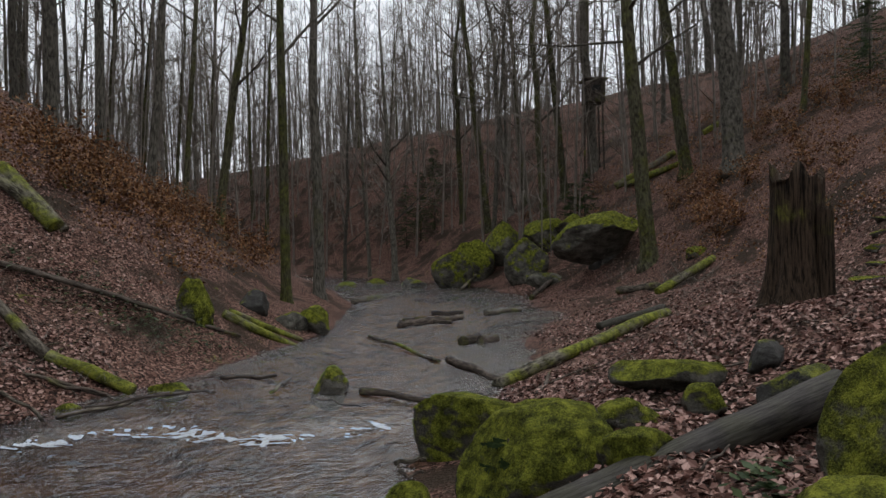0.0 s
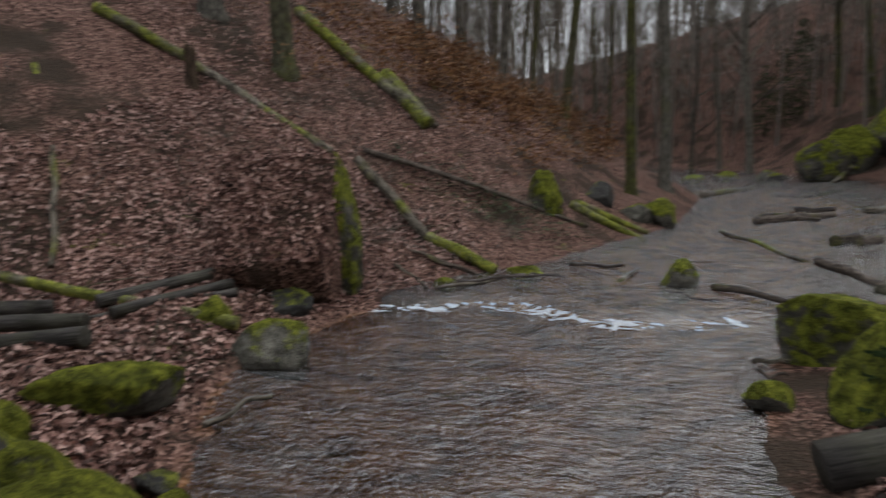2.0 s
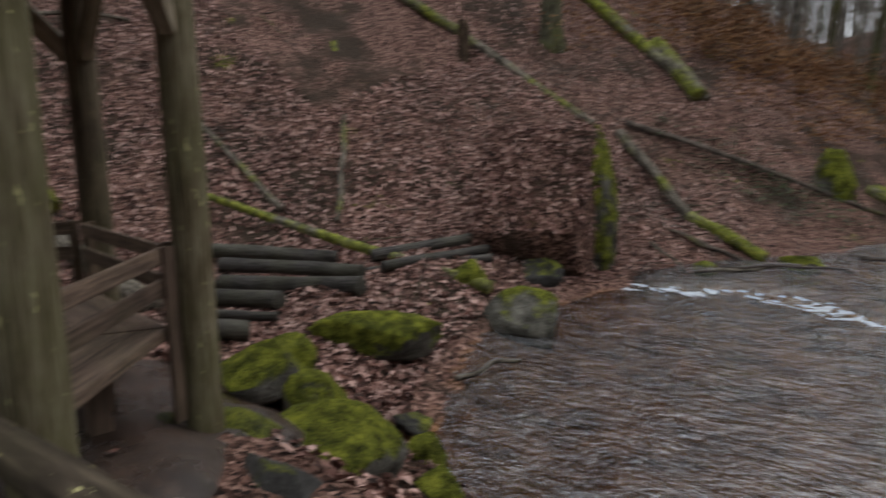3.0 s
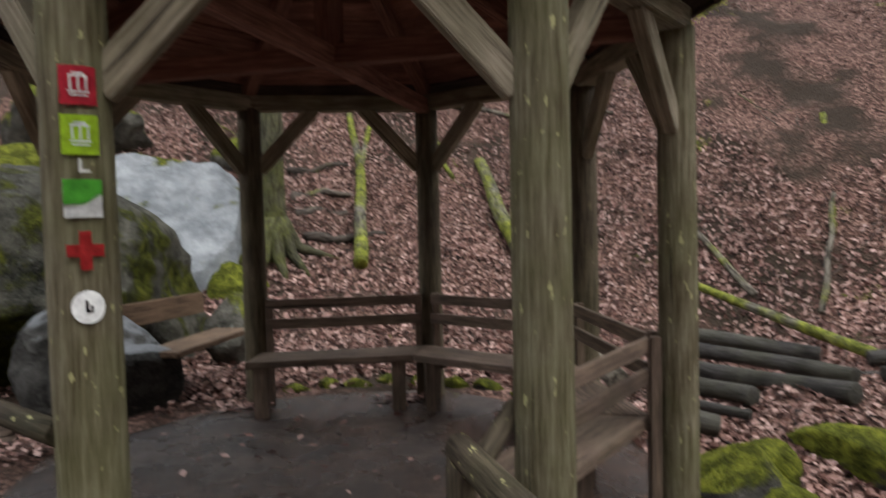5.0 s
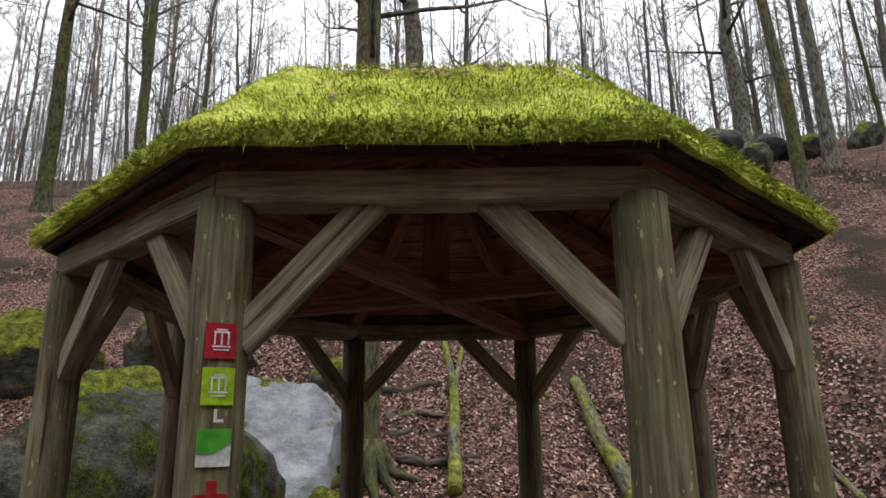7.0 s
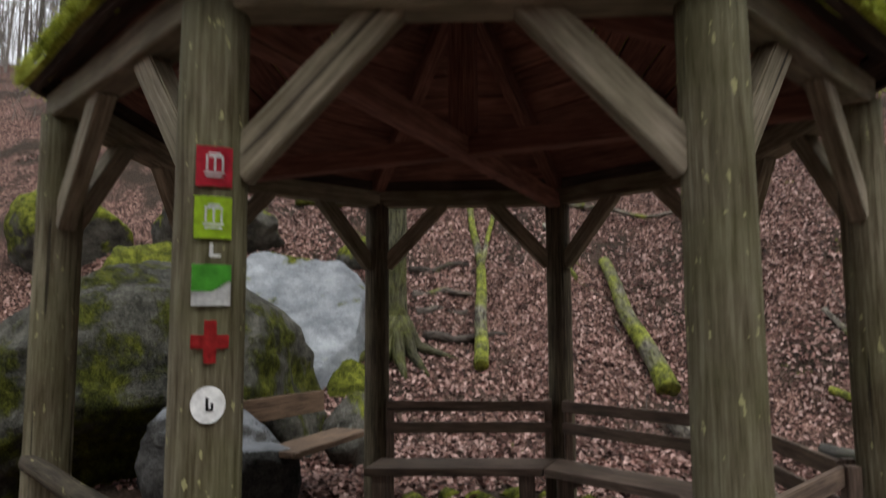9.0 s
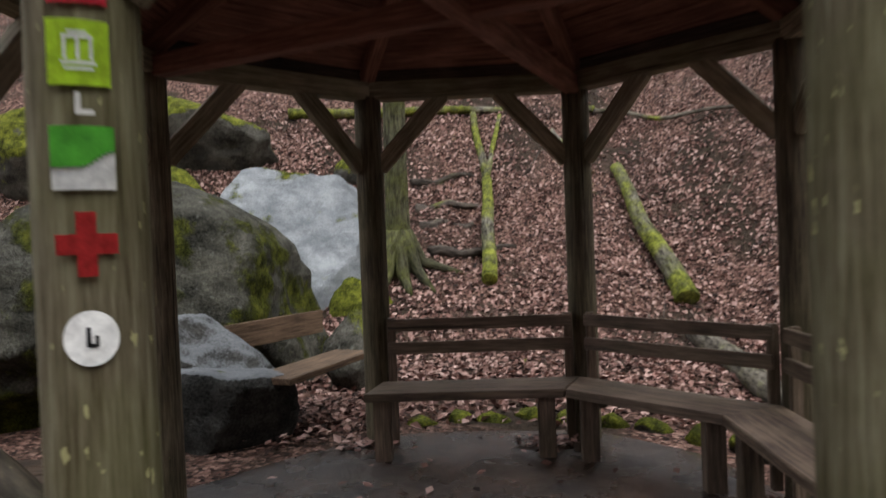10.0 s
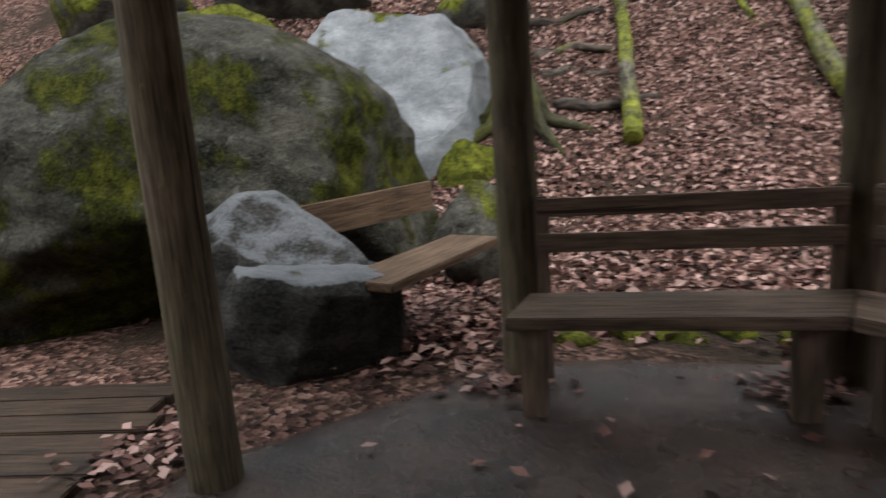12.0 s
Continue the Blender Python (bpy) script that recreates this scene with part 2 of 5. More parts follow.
POST_INNER = wood_mat("inner_post_timber", (0.055, 0.042, 0.03), (0.2, 0.16, 0.11), green=0.15, specks=0.15)
BRACE_WOOD = wood_mat("brace_timber", (0.13, 0.105, 0.07), (0.40, 0.34, 0.25), green=0.2)
BEAM_WOOD = wood_mat("beam_timber", (0.12, 0.095, 0.065), (0.37, 0.31, 0.22), green=0.3)
ROOF_WOOD = wood_mat("roof_boards", (0.13, 0.052, 0.038), (0.34, 0.155, 0.11))
# roof timber darkened: the shade below the eaves is put into its colour
EAVES_SHADE_WOOD = wood_mat("eaves_shade_boards", (0.02, 0.013, 0.010), (0.09, 0.06, 0.045))
INNER_WOOD = wood_mat("inner_beam_timber", (0.12, 0.048, 0.035), (0.30, 0.14, 0.10))
BENCH_WOOD = wood_mat("bench_timber", (0.055, 0.037, 0.028), (0.2, 0.14, 0.104), green=0.1, wet=0.35)
SEAT_WOOD = wood_mat("brown_bench_board", (0.05, 0.032, 0.02), (0.17, 0.11, 0.07), wet=0.2)
RAIL_WOOD = wood_mat("worn_rail_log", (0.022, 0.017, 0.012), (0.10, 0.078, 0.055), green=0.1, specks=0.9)
LOG_BARE = wood_mat("barkless_log", (0.014, 0.012, 0.011), (0.075, 0.068, 0.063), green=0.12, wet=0.15)
LOG_MOSSY = bark_mat("mossy_log", (0.025, 0.02, 0.015), (0.22, 0.2, 0.16), 0.85)
LOG_HALF = bark_mat("half_mossy_log", (0.025, 0.02, 0.015), (0.2, 0.175, 0.14), 0.45)
TWIG = bark_mat("dead_branch", (0.03, 0.024, 0.02), (0.11, 0.09, 0.075), 0.35)
BARK = bark_mat("beech_bark", (0.03, 0.027, 0.022), (0.15, 0.138, 0.115), 0.35, 0.4)
BARK_GREEN = bark_mat("mossy_beech_bark", (0.02, 0.018, 0.012), (0.10, 0.095, 0.06), 0.66, 0.5)
TWIGS = plain_mat("bare_twigs", (0.17, 0.15, 0.13), 0.9, 3.0)
SNAG_WOOD = bark_mat("rotten_stump_wood", (0.008, 0.006, 0.005), (0.09, 0.062, 0.042), 0.2)
ROOF_MOSS = moss_mat("roof_moss", 1.0)
LITTER = leaf_mat("fallen_beech_leaves", [(0.0, (0.014, 0.008, 0.006)), (0.3, (0.085, 0.042, 0.034)), (0.6, (0.26, 0.15, 0.127)), (1.0, (0.52, 0.37, 0.33))])
DRY_LEAF = leaf_mat("dry_copper_leaves", [(0.0, (0.07, 0.028, 0.012)), (0.5, (0.17, 0.08, 0.032)), (1.0, (0.36, 0.21, 0.1))])
FERN = leaf_mat("evergreen_leaves", [(0.0, (0.015, 0.03, 0.012)), (0.5, (0.03, 0.055, 0.02)), (1.0, (0.07, 0.1, 0.04))])
FOAM = plain_mat("water_foam", (0.42, 0.44, 0.46), 0.5, 40, 0.3)
PLANK = wood_mat("boardwalk_plank", (0.014, 0.009, 0.006), (0.075, 0.046, 0.028), wet=0.4)
RED = plain_mat("red_paint", (0.5, 0.03, 0.05), 0.5)
LIME = plain_mat("lime_green_paint", (0.45, 0.66, 0.04), 0.5)
GREEN = plain_mat("green_paint", (0.1, 0.42, 0.05), 0.5)
WHITE = plain_mat("white_paint", (0.72, 0.72, 0.7), 0.55, 30, 0.2)
CROSS = plain_mat("cross_red_paint", (0.42, 0.03, 0.03), 0.6, 40, 0.3)
BLACK = plain_mat("black_paint", (0.02, 0.02, 0.02), 0.6)


# ---- shape of the land ----
LEVEL = -0.9
LEFT_Y, LEFT_X = (-40, -6, 0, 3.0, 3.3, 4.4, 6, 8.7, 11, 12.9, 17.2, 20, 30, 38, 44, 52, 62, 90), (1.2, 1.0, 0.8, 0.6, -1.2, -2.0, -2.9, -3.0, -2.5, -1.3, -0.3, 0.5, 0.6, -1, -6, -16, -34, -90)
RIGHT_Y, RIGHT_X = (-40, 0, 4, 7.3, 9.7, 14, 18, 25, 32, 40, 46, 52, 60, 70, 95), (3.6, 3.2, 2.6, 2.5, 2.8, 3.6, 4.5, 6.4, 6.3, 4.8, 1.0, -4, -16, -34, -80)
FOOT_Y, FOOT_X = (-60, -20, -6, -3, 0, 3, 6, 9, 12, 17, 20, 30, 38, 44, 52, 62, 90), (-6, -7, -8.2, -9.0, -9.5, -9.3, -7.8, -6.0, -4.2, -2.0, -1.2, -1.2, -3.5, -9, -19, -38, -95)
EAST_Y, EAST_X = (-60, 0, 5, 12, 20, 28, 36, 44, 52, 60, 72, 95), (9, 10, 11, 12, 12.5, 11.5, 10, 7, 2, -9, -30, -74)


def grid_noise(x, y, scale, seed=0.0):
    """Smooth value noise in the plane, 0 to 1."""
    x, y = np.asarray(x, float) * scale + seed * 17.3, np.asarray(y, float) * scale - seed * 9.1
    xi, yi = np.floor(x), np.floor(y)
    u, v = x - xi, y - yi
    u, v = u * u * (3 - 2 * u), v * v * (3 - 2 * v)

    def h(a, b):
        s = np.sin(a * 127.1 + b * 311.7 + seed * 74.7) * 43758.5453
        return s - np.floor(s)
    return (h(xi, yi) * (1 - u) + h(xi + 1, yi) * u) * (1 - v) + (h(xi, yi + 1) * (1 - u) + h(xi + 1, yi + 1) * u) * v


def rough(x, y, seed=0.0):
    return (grid_noise(x, y, 0.35, seed) - 0.5) * 0.5 + (grid_noise(x, y, 1.1, seed + 1) - 0.5) * 0.2 + (grid_noise(x, y, 3.3, seed + 2) - 0.5) * 0.08


def smooth(t):
    t = np.clip(t, 0, 1)
    return t * t * (3 - 2 * t)


def hill(d, steep, top):
    d = np.where(d > 20, d, np.log1p(np.exp(np.clip(d * 1.6, -30, 40))) / 1.6)
    return top * (1 - np.exp(-steep * d / top))


def land(x, y):
    """Height of the ground at x, y."""
    x, y = np.asarray(x, float), np.asarray(y, float)
    xl, xr = np.interp(y, LEFT_Y, LEFT_X), np.interp(y, RIGHT_Y, RIGHT_X)
    dl, dr = xl - x, x - xr
    inside = np.minimum(-dl, -dr)
    bed = LEVEL - 0.02 - 0.3 * smooth(inside / 1.3) + rough(x, y, 5) * 0.25
    # left bank, the shelf under the shelter and the hillside behind
    shelf = 1 - smooth((y - 2.0) / np.interp(x, (-3.5, -2.0), (2.2, 0.9)))
    base = (LEVEL + 0.1 + np.interp(y, (3, 5, 7), (0.28, 0.34, 0.5)) * smooth(dl / 1.6)) * (1 - shelf) + (-0.07 - 0.25 * smooth((y - 1.2) / 1.6)) * shelf
    base = base + 0.045 * np.clip(-4.6 - x, 0, 5) * shelf
    foot = np.interp(y, FOOT_Y, FOOT_X)
    bumps = rough(x, y, 1) * smooth((dl - 0.2) / 2) * (1 - shelf * smooth((x + 6.5) / 1.5))
    left = base + hill(foot - x, 0.82, 30) + bumps
    # right bank, the path and its hillside
    side = -0.1 + np.interp(y, (4, 8, 14, 22), (0.35, 0.9, 0.7, 0.15)) * smooth((dr - 2.2) / 5)
    bank = LEVEL + (side - LEVEL) * smooth(dr / np.interp(y, (3, 8, 15, 30), (2.0, 3.2, 5.5, 7.0)))
    east = np.interp(y, EAST_Y, EAST_X)
    right = bank + hill(x - east, 0.8, np.interp(y, (28, 50, 80), (70, 27, 10))) + rough(x, y, 3) * smooth(dr / 3) * 0.8
    z = np.where(dl > 0, left, np.where(dr > 0, right, bed))
    # the ford under the footbridge stays open; the far ground climbs a little
    return z + 0.02 * np.clip(y - 25, 0, 60)


def gz(x, y):
    return float(land(x, y))


# ---- mesh helpers ----
def mesh_of(bm, name, material, soft=True):
    me = bpy.data.meshes.new(name)
    bm.to_mesh(me)
    bm.free()
    me.materials.append(material)
    if soft:
        me.shade_smooth()
    return me


def part(name, bm, material, parent=None, label="", soft=True):
    """Links a bmesh as one mesh object, under a thing or a part."""
    ob = new(name, mesh_of(bm, name, material, soft))
    if parent is not None:
        ob.parent = parent
    if label:
        tagged(ob, label)
    return ob


def thing(name, label, category, at=(0, 0, 0), group=""):
    ob = new(name)
    ob.location = at
    ob.empty_display_size = 0.2
    return tagged(ob, label, category, group)


def put(name, bm, material, label, category, group="", kind="", soft=True):
    return tagged(part(name, bm, material, None, "", soft), label, category, group, kind)


def from_arrays(name, verts, faces, material, soft=True):
    me = bpy.data.meshes.new(name)
    me.from_pydata([tuple(v) for v in verts], [], [tuple(f) for f in faces])
    me.materials.append(material)
    if soft:
        me.shade_smooth()
    me.update()
    return me


def beam(a, b, width, height, bevel=0.008, up=(0, 0, 1), cuts=0, wobble=0.0):
    """A squared timber from a to b."""
    a, b = Vector(a), Vector(b)
    d = b - a
    x = d.normalized()
    side = Vector(up).cross(x)
    side = side.normalized() if side.length > 1e-4 else Vector((0, 1, 0))
    z = x.cross(side)
    bm = bmesh.new()
    bmesh.ops.create_cube(bm, size=1)
    bmesh.ops.scale(bm, vec=(d.length, width, height), verts=bm.verts)
    if cuts:
        bmesh.ops.subdivide_edges(bm, edges=[e for e in bm.edges if abs((e.verts[0].co - e.verts[1].co).normalized().x) > 0.9], cuts=cuts)
    if bevel:
        bmesh.ops.bevel(bm, geom=bm.edges[:], offset=bevel, segments=2, affect="EDGES", clamp_overlap=True)
    lay = bm.verts.layers.float_vector.new("grain")
    for v in bm.verts:
        v[lay] = v.co + a * 1.7
        if wobble:
            n = noise.noise_vector(v.co * 1.7 + a * 3.1)
            v.co += Vector((0, n.y, n.z)) * wobble
        v.co = (a + b) / 2 + x * v.co.x + side * v.co.y + z * v.co.z
    return bm


def tube_rings(points, radii, sides, seed=0.0, lump=0.0, twist=0.0):
    """Vertices and faces of a closed round bar along points."""
    pts = [Vector(p) for p in points]
    verts, faces = [], []
    side = None
    for i, p in enumerate(pts):
        d = (pts[min(i + 1, len(pts) - 1)] - pts[max(i - 1, 0)]).normalized()
        if side is None:
            side = d.orthogonal().normalized()
        side = (side - d * side.dot(d)).normalized()
        other = d.cross(side)
        for k in range(sides):
            ang = 2 * math.pi * k / sides + twist * i
            r = radii[i]
            dirn = side * math.cos(ang) + other * math.sin(ang)
            if lump:
                r *= 1 + lump * noise.noise(p * 1.3 + dirn * 1.1 + Vector((seed, seed * 2, 0))) + 0.5 * lump * noise.noise(p * 5 + dirn * 2 + Vector((0, seed, 0)))
            verts.append(p + dirn * r)
    for i in range(len(pts) - 1):
        for k in range(sides):
            a, b = i * sides + k, i * sides + (k + 1) % sides
            faces.append((a, b, b + sides, a + sides))
    n = len(pts) - 1
    faces.append(tuple(range(sides - 1, -1, -1)))
    faces.append(tuple(n * sides + k for k in range(sides)))
    return verts, faces


def tube(points, radii, sides=10, seed=0.0, lump=0.0):
    v, f = tube_rings(points, radii, sides, seed, lump)
    bm = bmesh.new()
    lay = bm.verts.layers.float_vector.new("grain")
    vs = [bm.verts.new(p) for p in v]
    run = 0.0
    for i, p in enumerate(points):
        run += (Vector(p) - Vector(points[i - 1])).length if i else 0.0
        for k in range(sides):
            ang = 2 * math.pi * k / sides
            vs[i * sides + k][lay] = Vector((run + seed * 3.3, math.cos(ang) * radii[i], math.sin(ang) * radii[i]))
    for q in f:
        bm.faces.new([vs[i] for i in q])
    return bm


def grain_along(bm, d):
    """Stores the grain of a plank whose length runs along d."""
    d = Vector(d).normalized()
    side = Vector((-d.y, d.x, 0)).normalized()
    lay = bm.verts.layers.float_vector.new("grain")
    for v in bm.verts:
        v[lay] = Vector((v.co.dot(d), v.co.dot(side), v.co.z))


def along(a, b, n, bend=0.0, seed=0.0):
    """n + 1 points from a to b with a slight natural bend."""
    a, b = Vector(a), Vector(b)
    out = []
    for i in range(n + 1):
        t = i / n
        w = math.sin(math.pi * t)
        nv = noise.noise_vector(Vector((seed * 3.7, t * 2.2, seed)))
        out.append(a.lerp(b, t) + nv * bend * w)
    return out


def log_bm(a, b, r0, r1, bend=0.0, seed=0.0, lump=0.12, sides=14, n=12):
    pts = along(a, b, n, bend, seed)
    rad = [r0 + (r1 - r0) * i / n for i in range(n + 1)]
    d = (pts[1] - pts[0]).normalized()
    e = (pts[-1] - pts[-2]).normalized()
    pts = [pts[0] - d * r0 * 0.06] + pts + [pts[-1] + e * r1 * 0.06]
    rad = [r0 * 0.86] + rad + [r1 * 0.86]
    return tube(pts, rad, sides, seed, lump)


def merge(a, b):
    """Adds bmesh b into a."""
    me = bpy.data.meshes.new("join")
    b.to_mesh(me)
    b.free()
    a.from_mesh(me)
    bpy.data.meshes.remove(me)
    return a


def rock_bm(size, seed, cuts=9, detail=4, rough_amount=0.09, flat=0.0, faces=()):
    """A boulder: a ball cut by random planes, then weathered. size: the three extents."""
    rnd = random.Random(seed)
    bm = bmesh.new()
    bmesh.ops.create_icosphere(bm, subdivisions=detail, radius=1)
    planes = []
    for _ in range(cuts):
        n = Vector((rnd.uniform(-1, 1), rnd.uniform(-1, 1), rnd.uniform(-0.7, 1))).normalized()
        planes.append((n, rnd.uniform(0.52, 0.86)))
    if flat:
        planes.append((Vector((0, 0, 1)), flat))
    planes += [(Vector(n).normalized(), d) for n, d in faces]
    off = Vector((seed * 1.37, seed * 0.71, seed * 2.3))
    for v in bm.verts:
        p = v.co.copy()
        for n, d in planes:
            over = p.dot(n) - d
            if over > 0:
                p -= n * over * 0.93
        q = p + off
        f = noise.noise(q * 1.3) * 1.0 + noise.noise(q * 3.1) * 0.6 + noise.noise(q * 7.7) * 0.38 + noise.noise(q * 16) * 0.2 - abs(noise.noise(Vector((q.x, q.y, q.z * 2.2)) * 2.4)) * 0.7
        p *= 1 + rough_amount * f
        v.co = Vector((p.x * size[0] / 2, p.y * size[1] / 2, p.z * size[2] / 2))
    return bm


def rock(at, size, seed, material, label, turn=0.0, tilt=(0, 0), name="boulder", category="boulder", group="", **kw):
    bm = rock_bm(size, seed, **kw)
    bmesh.ops.transform(bm, matrix=Euler((radians(tilt[0]), radians(tilt[1]), radians(turn))).to_matrix().to_4x4(), verts=bm.verts)
    ob = part(name, bm, material)
    ob.location = at
    return tagged(ob, label, category, group)


# ---- ground and water ----
def warped(lo, hi, n, centre, tight):
    """n places from lo to hi, close together round centre."""
    a, b = math.asinh((lo - centre) / tight), math.asinh((hi - centre) / tight)
    return centre + tight * np.sinh(np.linspace(a, b, n))


def sheet(name, xs, ys, height, material):
    X, Y = np.meshgrid(xs, ys)
    Z = height(X, Y)
    nx, ny = len(xs), len(ys)
    verts = np.stack([X.ravel(), Y.ravel(), Z.ravel()], 1)
    i = np.arange(nx * ny).reshape(ny, nx)
    faces = np.stack([i[:-1, :-1].ravel(), i[:-1, 1:].ravel(), i[1:, 1:].ravel(), i[1:, :-1].ravel()], 1)
    return new(name, from_arrays(name, verts, faces, material))


tagged(sheet("ground", warped(-150, 150, 330, -2, 7), warped(-110, 170, 360, 5, 8), land, GROUND),
       "forest floor of fallen leaves, soil and moss", "ground", kind="structure")


def water_height(x, y):
    step = 0.14 * smooth((y - 9.4 + 0.35 * np.sin(x * 1.7)) / 0.7) + 0.02 * np.clip(y - 25, 0, 60)
    ripple = (grid_noise(x, y, 2.3, 8) - 0.5) * 0.05 + (grid_noise(x, y, 6.5, 9) - 0.5) * 0.022
    return LEVEL + step + ripple


water = sheet("water", np.linspace(-7, 9, 150), warped(-30, 60, 330, 6, 9), water_height, WATER)
tagged(water, "shallow brown rippling creek water reflecting the sky", "water", kind="structure")


# ---- the octagonal shelter ----
SIDE = 1.5
CORNERS = [(0, -0.745), (0, 0.77), (-1.085, 1.80), (-2.60, 1.81), (-3.621, 0.75), (-3.621, -0.75), (-2.561, -1.86), (-1.055, -1.88)]
FEET = [0, 0, -0.2, -0.12, 0, 0, 0, 0]
MID = Vector((-1.811, 0, 0))
BRACE_Z, BEAM_LOW, BEAM_TOP = 1.985, 2.475, 2.60


def ring(apothem, z):
    """The eight corners of a level octagon round the shelter's middle, in the posts' order."""
    r = apothem / math.cos(math.pi / 8)
    return [MID + Vector((r * math.cos(math.pi / 8 * (2 * k - 1)), r * math.sin(math.pi / 8 * (2 * k - 1)), z)) for k in range(8)]


def roof_shell(apothems, heights, inner, lump):
    """The mossy roof: eight faces from the eaves to the peak, thick and uneven, closed below."""
    bm = bmesh.new()
    around, rows = 12, []
    steps = []
    for j in range(len(apothems) - 1):
        cut = 10
        for s in range(cut):
            t = s / cut
            steps.append((apothems[j] + (apothems[j + 1] - apothems[j]) * t, heights[j] + (heights[j + 1] - heights[j]) * t))
    steps.append((apothems[-1], heights[-1]))
    for a, z in steps:
        c = ring(a, z)
        row = []
        for k in range(8):
            for s in range(around):
                p = c[k].lerp(c[(k + 1) % 8], s / around)
                out = (p - MID - Vector((0, 0, p.z))).normalized() + Vector((0, 0, 0.9))
                p = p + out * lump * (noise.noise(p * 2.1) * 0.8 + noise.noise(p * 6) * 0.6 + noise.noise(p * 17) * 0.35)
                row.append(bm.verts.new(p))
        rows.append(row)
    n = 8 * around
    for i in range(len(rows) - 1):
        for k in range(n):
            bm.faces.new((rows[i][k], rows[i][(k + 1) % n], rows[i + 1][(k + 1) % n], rows[i + 1][k]))
    bm.faces.new(rows[-1])
    return bm


def shelter():
    hut = thing("pavilion", "octagonal open timber pavilion with a moss-covered roof", "pavilion", (-1.811, 0, 0))
    base = Vector(hut.location)

    def add(name, bm, material, parent=None, label="", soft=True):
        bmesh.ops.translate(bm, vec=-base, verts=bm.verts)
        return part(name, bm, material, parent or hut, label, soft)
    posts = []
    for k, (x, y) in enumerate(CORNERS):
        n = 14
        pts = [(x, y, FEET[k] - 0.12 + (BEAM_LOW + 0.02 - FEET[k] + 0.12) * i / n) for i in range(n + 1)]
        rad = [(0.111 if k < 2 else 0.104) - 0.008 * i / n for i in range(n + 1)]
        posts.append(add("post", tube(pts, rad, 20, k * 3.1, 0.035), POST_WOOD if k in (0, 1, 2, 7) else POST_INNER, label="round weathered post with green algae" if k in (0, 1, 2, 7) else "round grey-brown weathered post"))
    eave = ring(1.985, 0)
    for k in range(8):
        a, b = Vector((*CORNERS[k], 0)), Vector((*CORNERS[(k + 1) % 8], 0))
        d = (b - a).normalized()
        z = (BEAM_LOW + BEAM_TOP) / 2
        add("ring_beam", beam(Vector((a.x, a.y, z)) - d * 0.03, Vector((b.x, b.y, z)) + d * 0.03, 0.14, BEAM_TOP - BEAM_LOW, 0.006, wobble=0.006, cuts=6), BEAM_WOOD, soft=False)
        # a knee brace at each end of the bay
        for p, q in ((a, d), (b, -d)):
            foot = Vector((p.x, p.y, BRACE_Z)) + q * 0.07
            head = Vector((p.x, p.y, BEAM_LOW + 0.03)) + q * 0.55
            add("knee_brace", beam(foot, head, 0.075, 0.12, 0.006), BRACE_WOOD, soft=False)
        # fascia below the eaves, its colour darkened for the shade under the moss edge
        e0, e1 = eave[k], eave[(k + 1) % 8]
        add("eaves_board", beam((e0.x, e0.y, 2.63), (e1.x, e1.y, 2.63), 0.03, 0.05, 0.004), EAVES_SHADE_WOOD, soft=False)
        # rafter along each hip
        peak = MID + Vector((0, 0, 3.50))
        add("rafter", beam((a.x, a.y, BEAM_TOP + 0.03), peak, 0.09, 0.12, 0.006), INNER_WOOD, soft=False)
    # two tie beams cross under the peak, with a hanging king post
    z = BEAM_LOW + 0.03
    for i, j in ((0, 4), (6, 2)):
        add("tie_beam", beam((*CORNERS[i], z + 0.002 * i), (*CORNERS[j], z + 0.002 * i), 0.10, 0.12, 0.006), INNER_WOOD, soft=False)
    add("king_post", tube([MID + Vector((0, 0, h)) for h in (2.52, 2.56, 3.0, 3.5)], [0.06, 0.085, 0.085, 0.085], 8), INNER_WOOD, soft=False)
    # boarding under the roof, board by board
    for k in range(8):
        lo, hi = ring(2.02, 2.615), ring(0.06, 3.56)
        a0, a1, b0, b1 = lo[k], lo[(k + 1) % 8], hi[k], hi[(k + 1) % 8]
        for s in range(11):
            t0, t1 = s / 11 + 0.004, (s + 1) / 11 - 0.004
            c = [a0.lerp(b0, t0), a1.lerp(b1, t0), a1.lerp(b1, t1), a0.lerp(b0, t1)]
            bm = bmesh.new()
            low = [bm.verts.new(v) for v in c]
            up = [bm.verts.new(v + Vector((0, 0, 0.022))) for v in c]
            bm.faces.new(low[::-1])
            bm.faces.new(up)
            for q in range(4):
                bm.faces.new((low[q], low[(q + 1) % 4], up[(q + 1) % 4], up[q]))
            grain_along(bm, a1 - a0)
            # the lowest board carries the eaves' shade in its colour
            add("roof_board", bm, EAVES_SHADE_WOOD if s == 0 else ROOF_WOOD, soft=False)
    moss = add("moss_roof", roof_shell((1.97, 2.05, 2.02, 1.49, 0.12), (2.63, 2.645, 2.71, 3.24, 3.70), 0, 0.03), ROOF_MOSS, label="thick bright green moss cushion on the roof")
    # mossy fringe and blades so that the cushion has a soft edge
    rnd = random.Random(7)
    verts, faces = [], []

    def blade(p, d, w):
        s = d.cross(Vector((rnd.uniform(-1, 1), rnd.uniform(-1, 1), rnd.uniform(-1, 1)))).normalized() * w
        i = len(verts)
        verts.extend((p - s - base, p + s - base, p + d - base))
        faces.append((i, i + 1, i + 2))
    rings = [ring(a, h) for a, h in ((2.05, 2.67), (2.02, 2.72), (1.49, 3.25), (0.9, 3.45))]
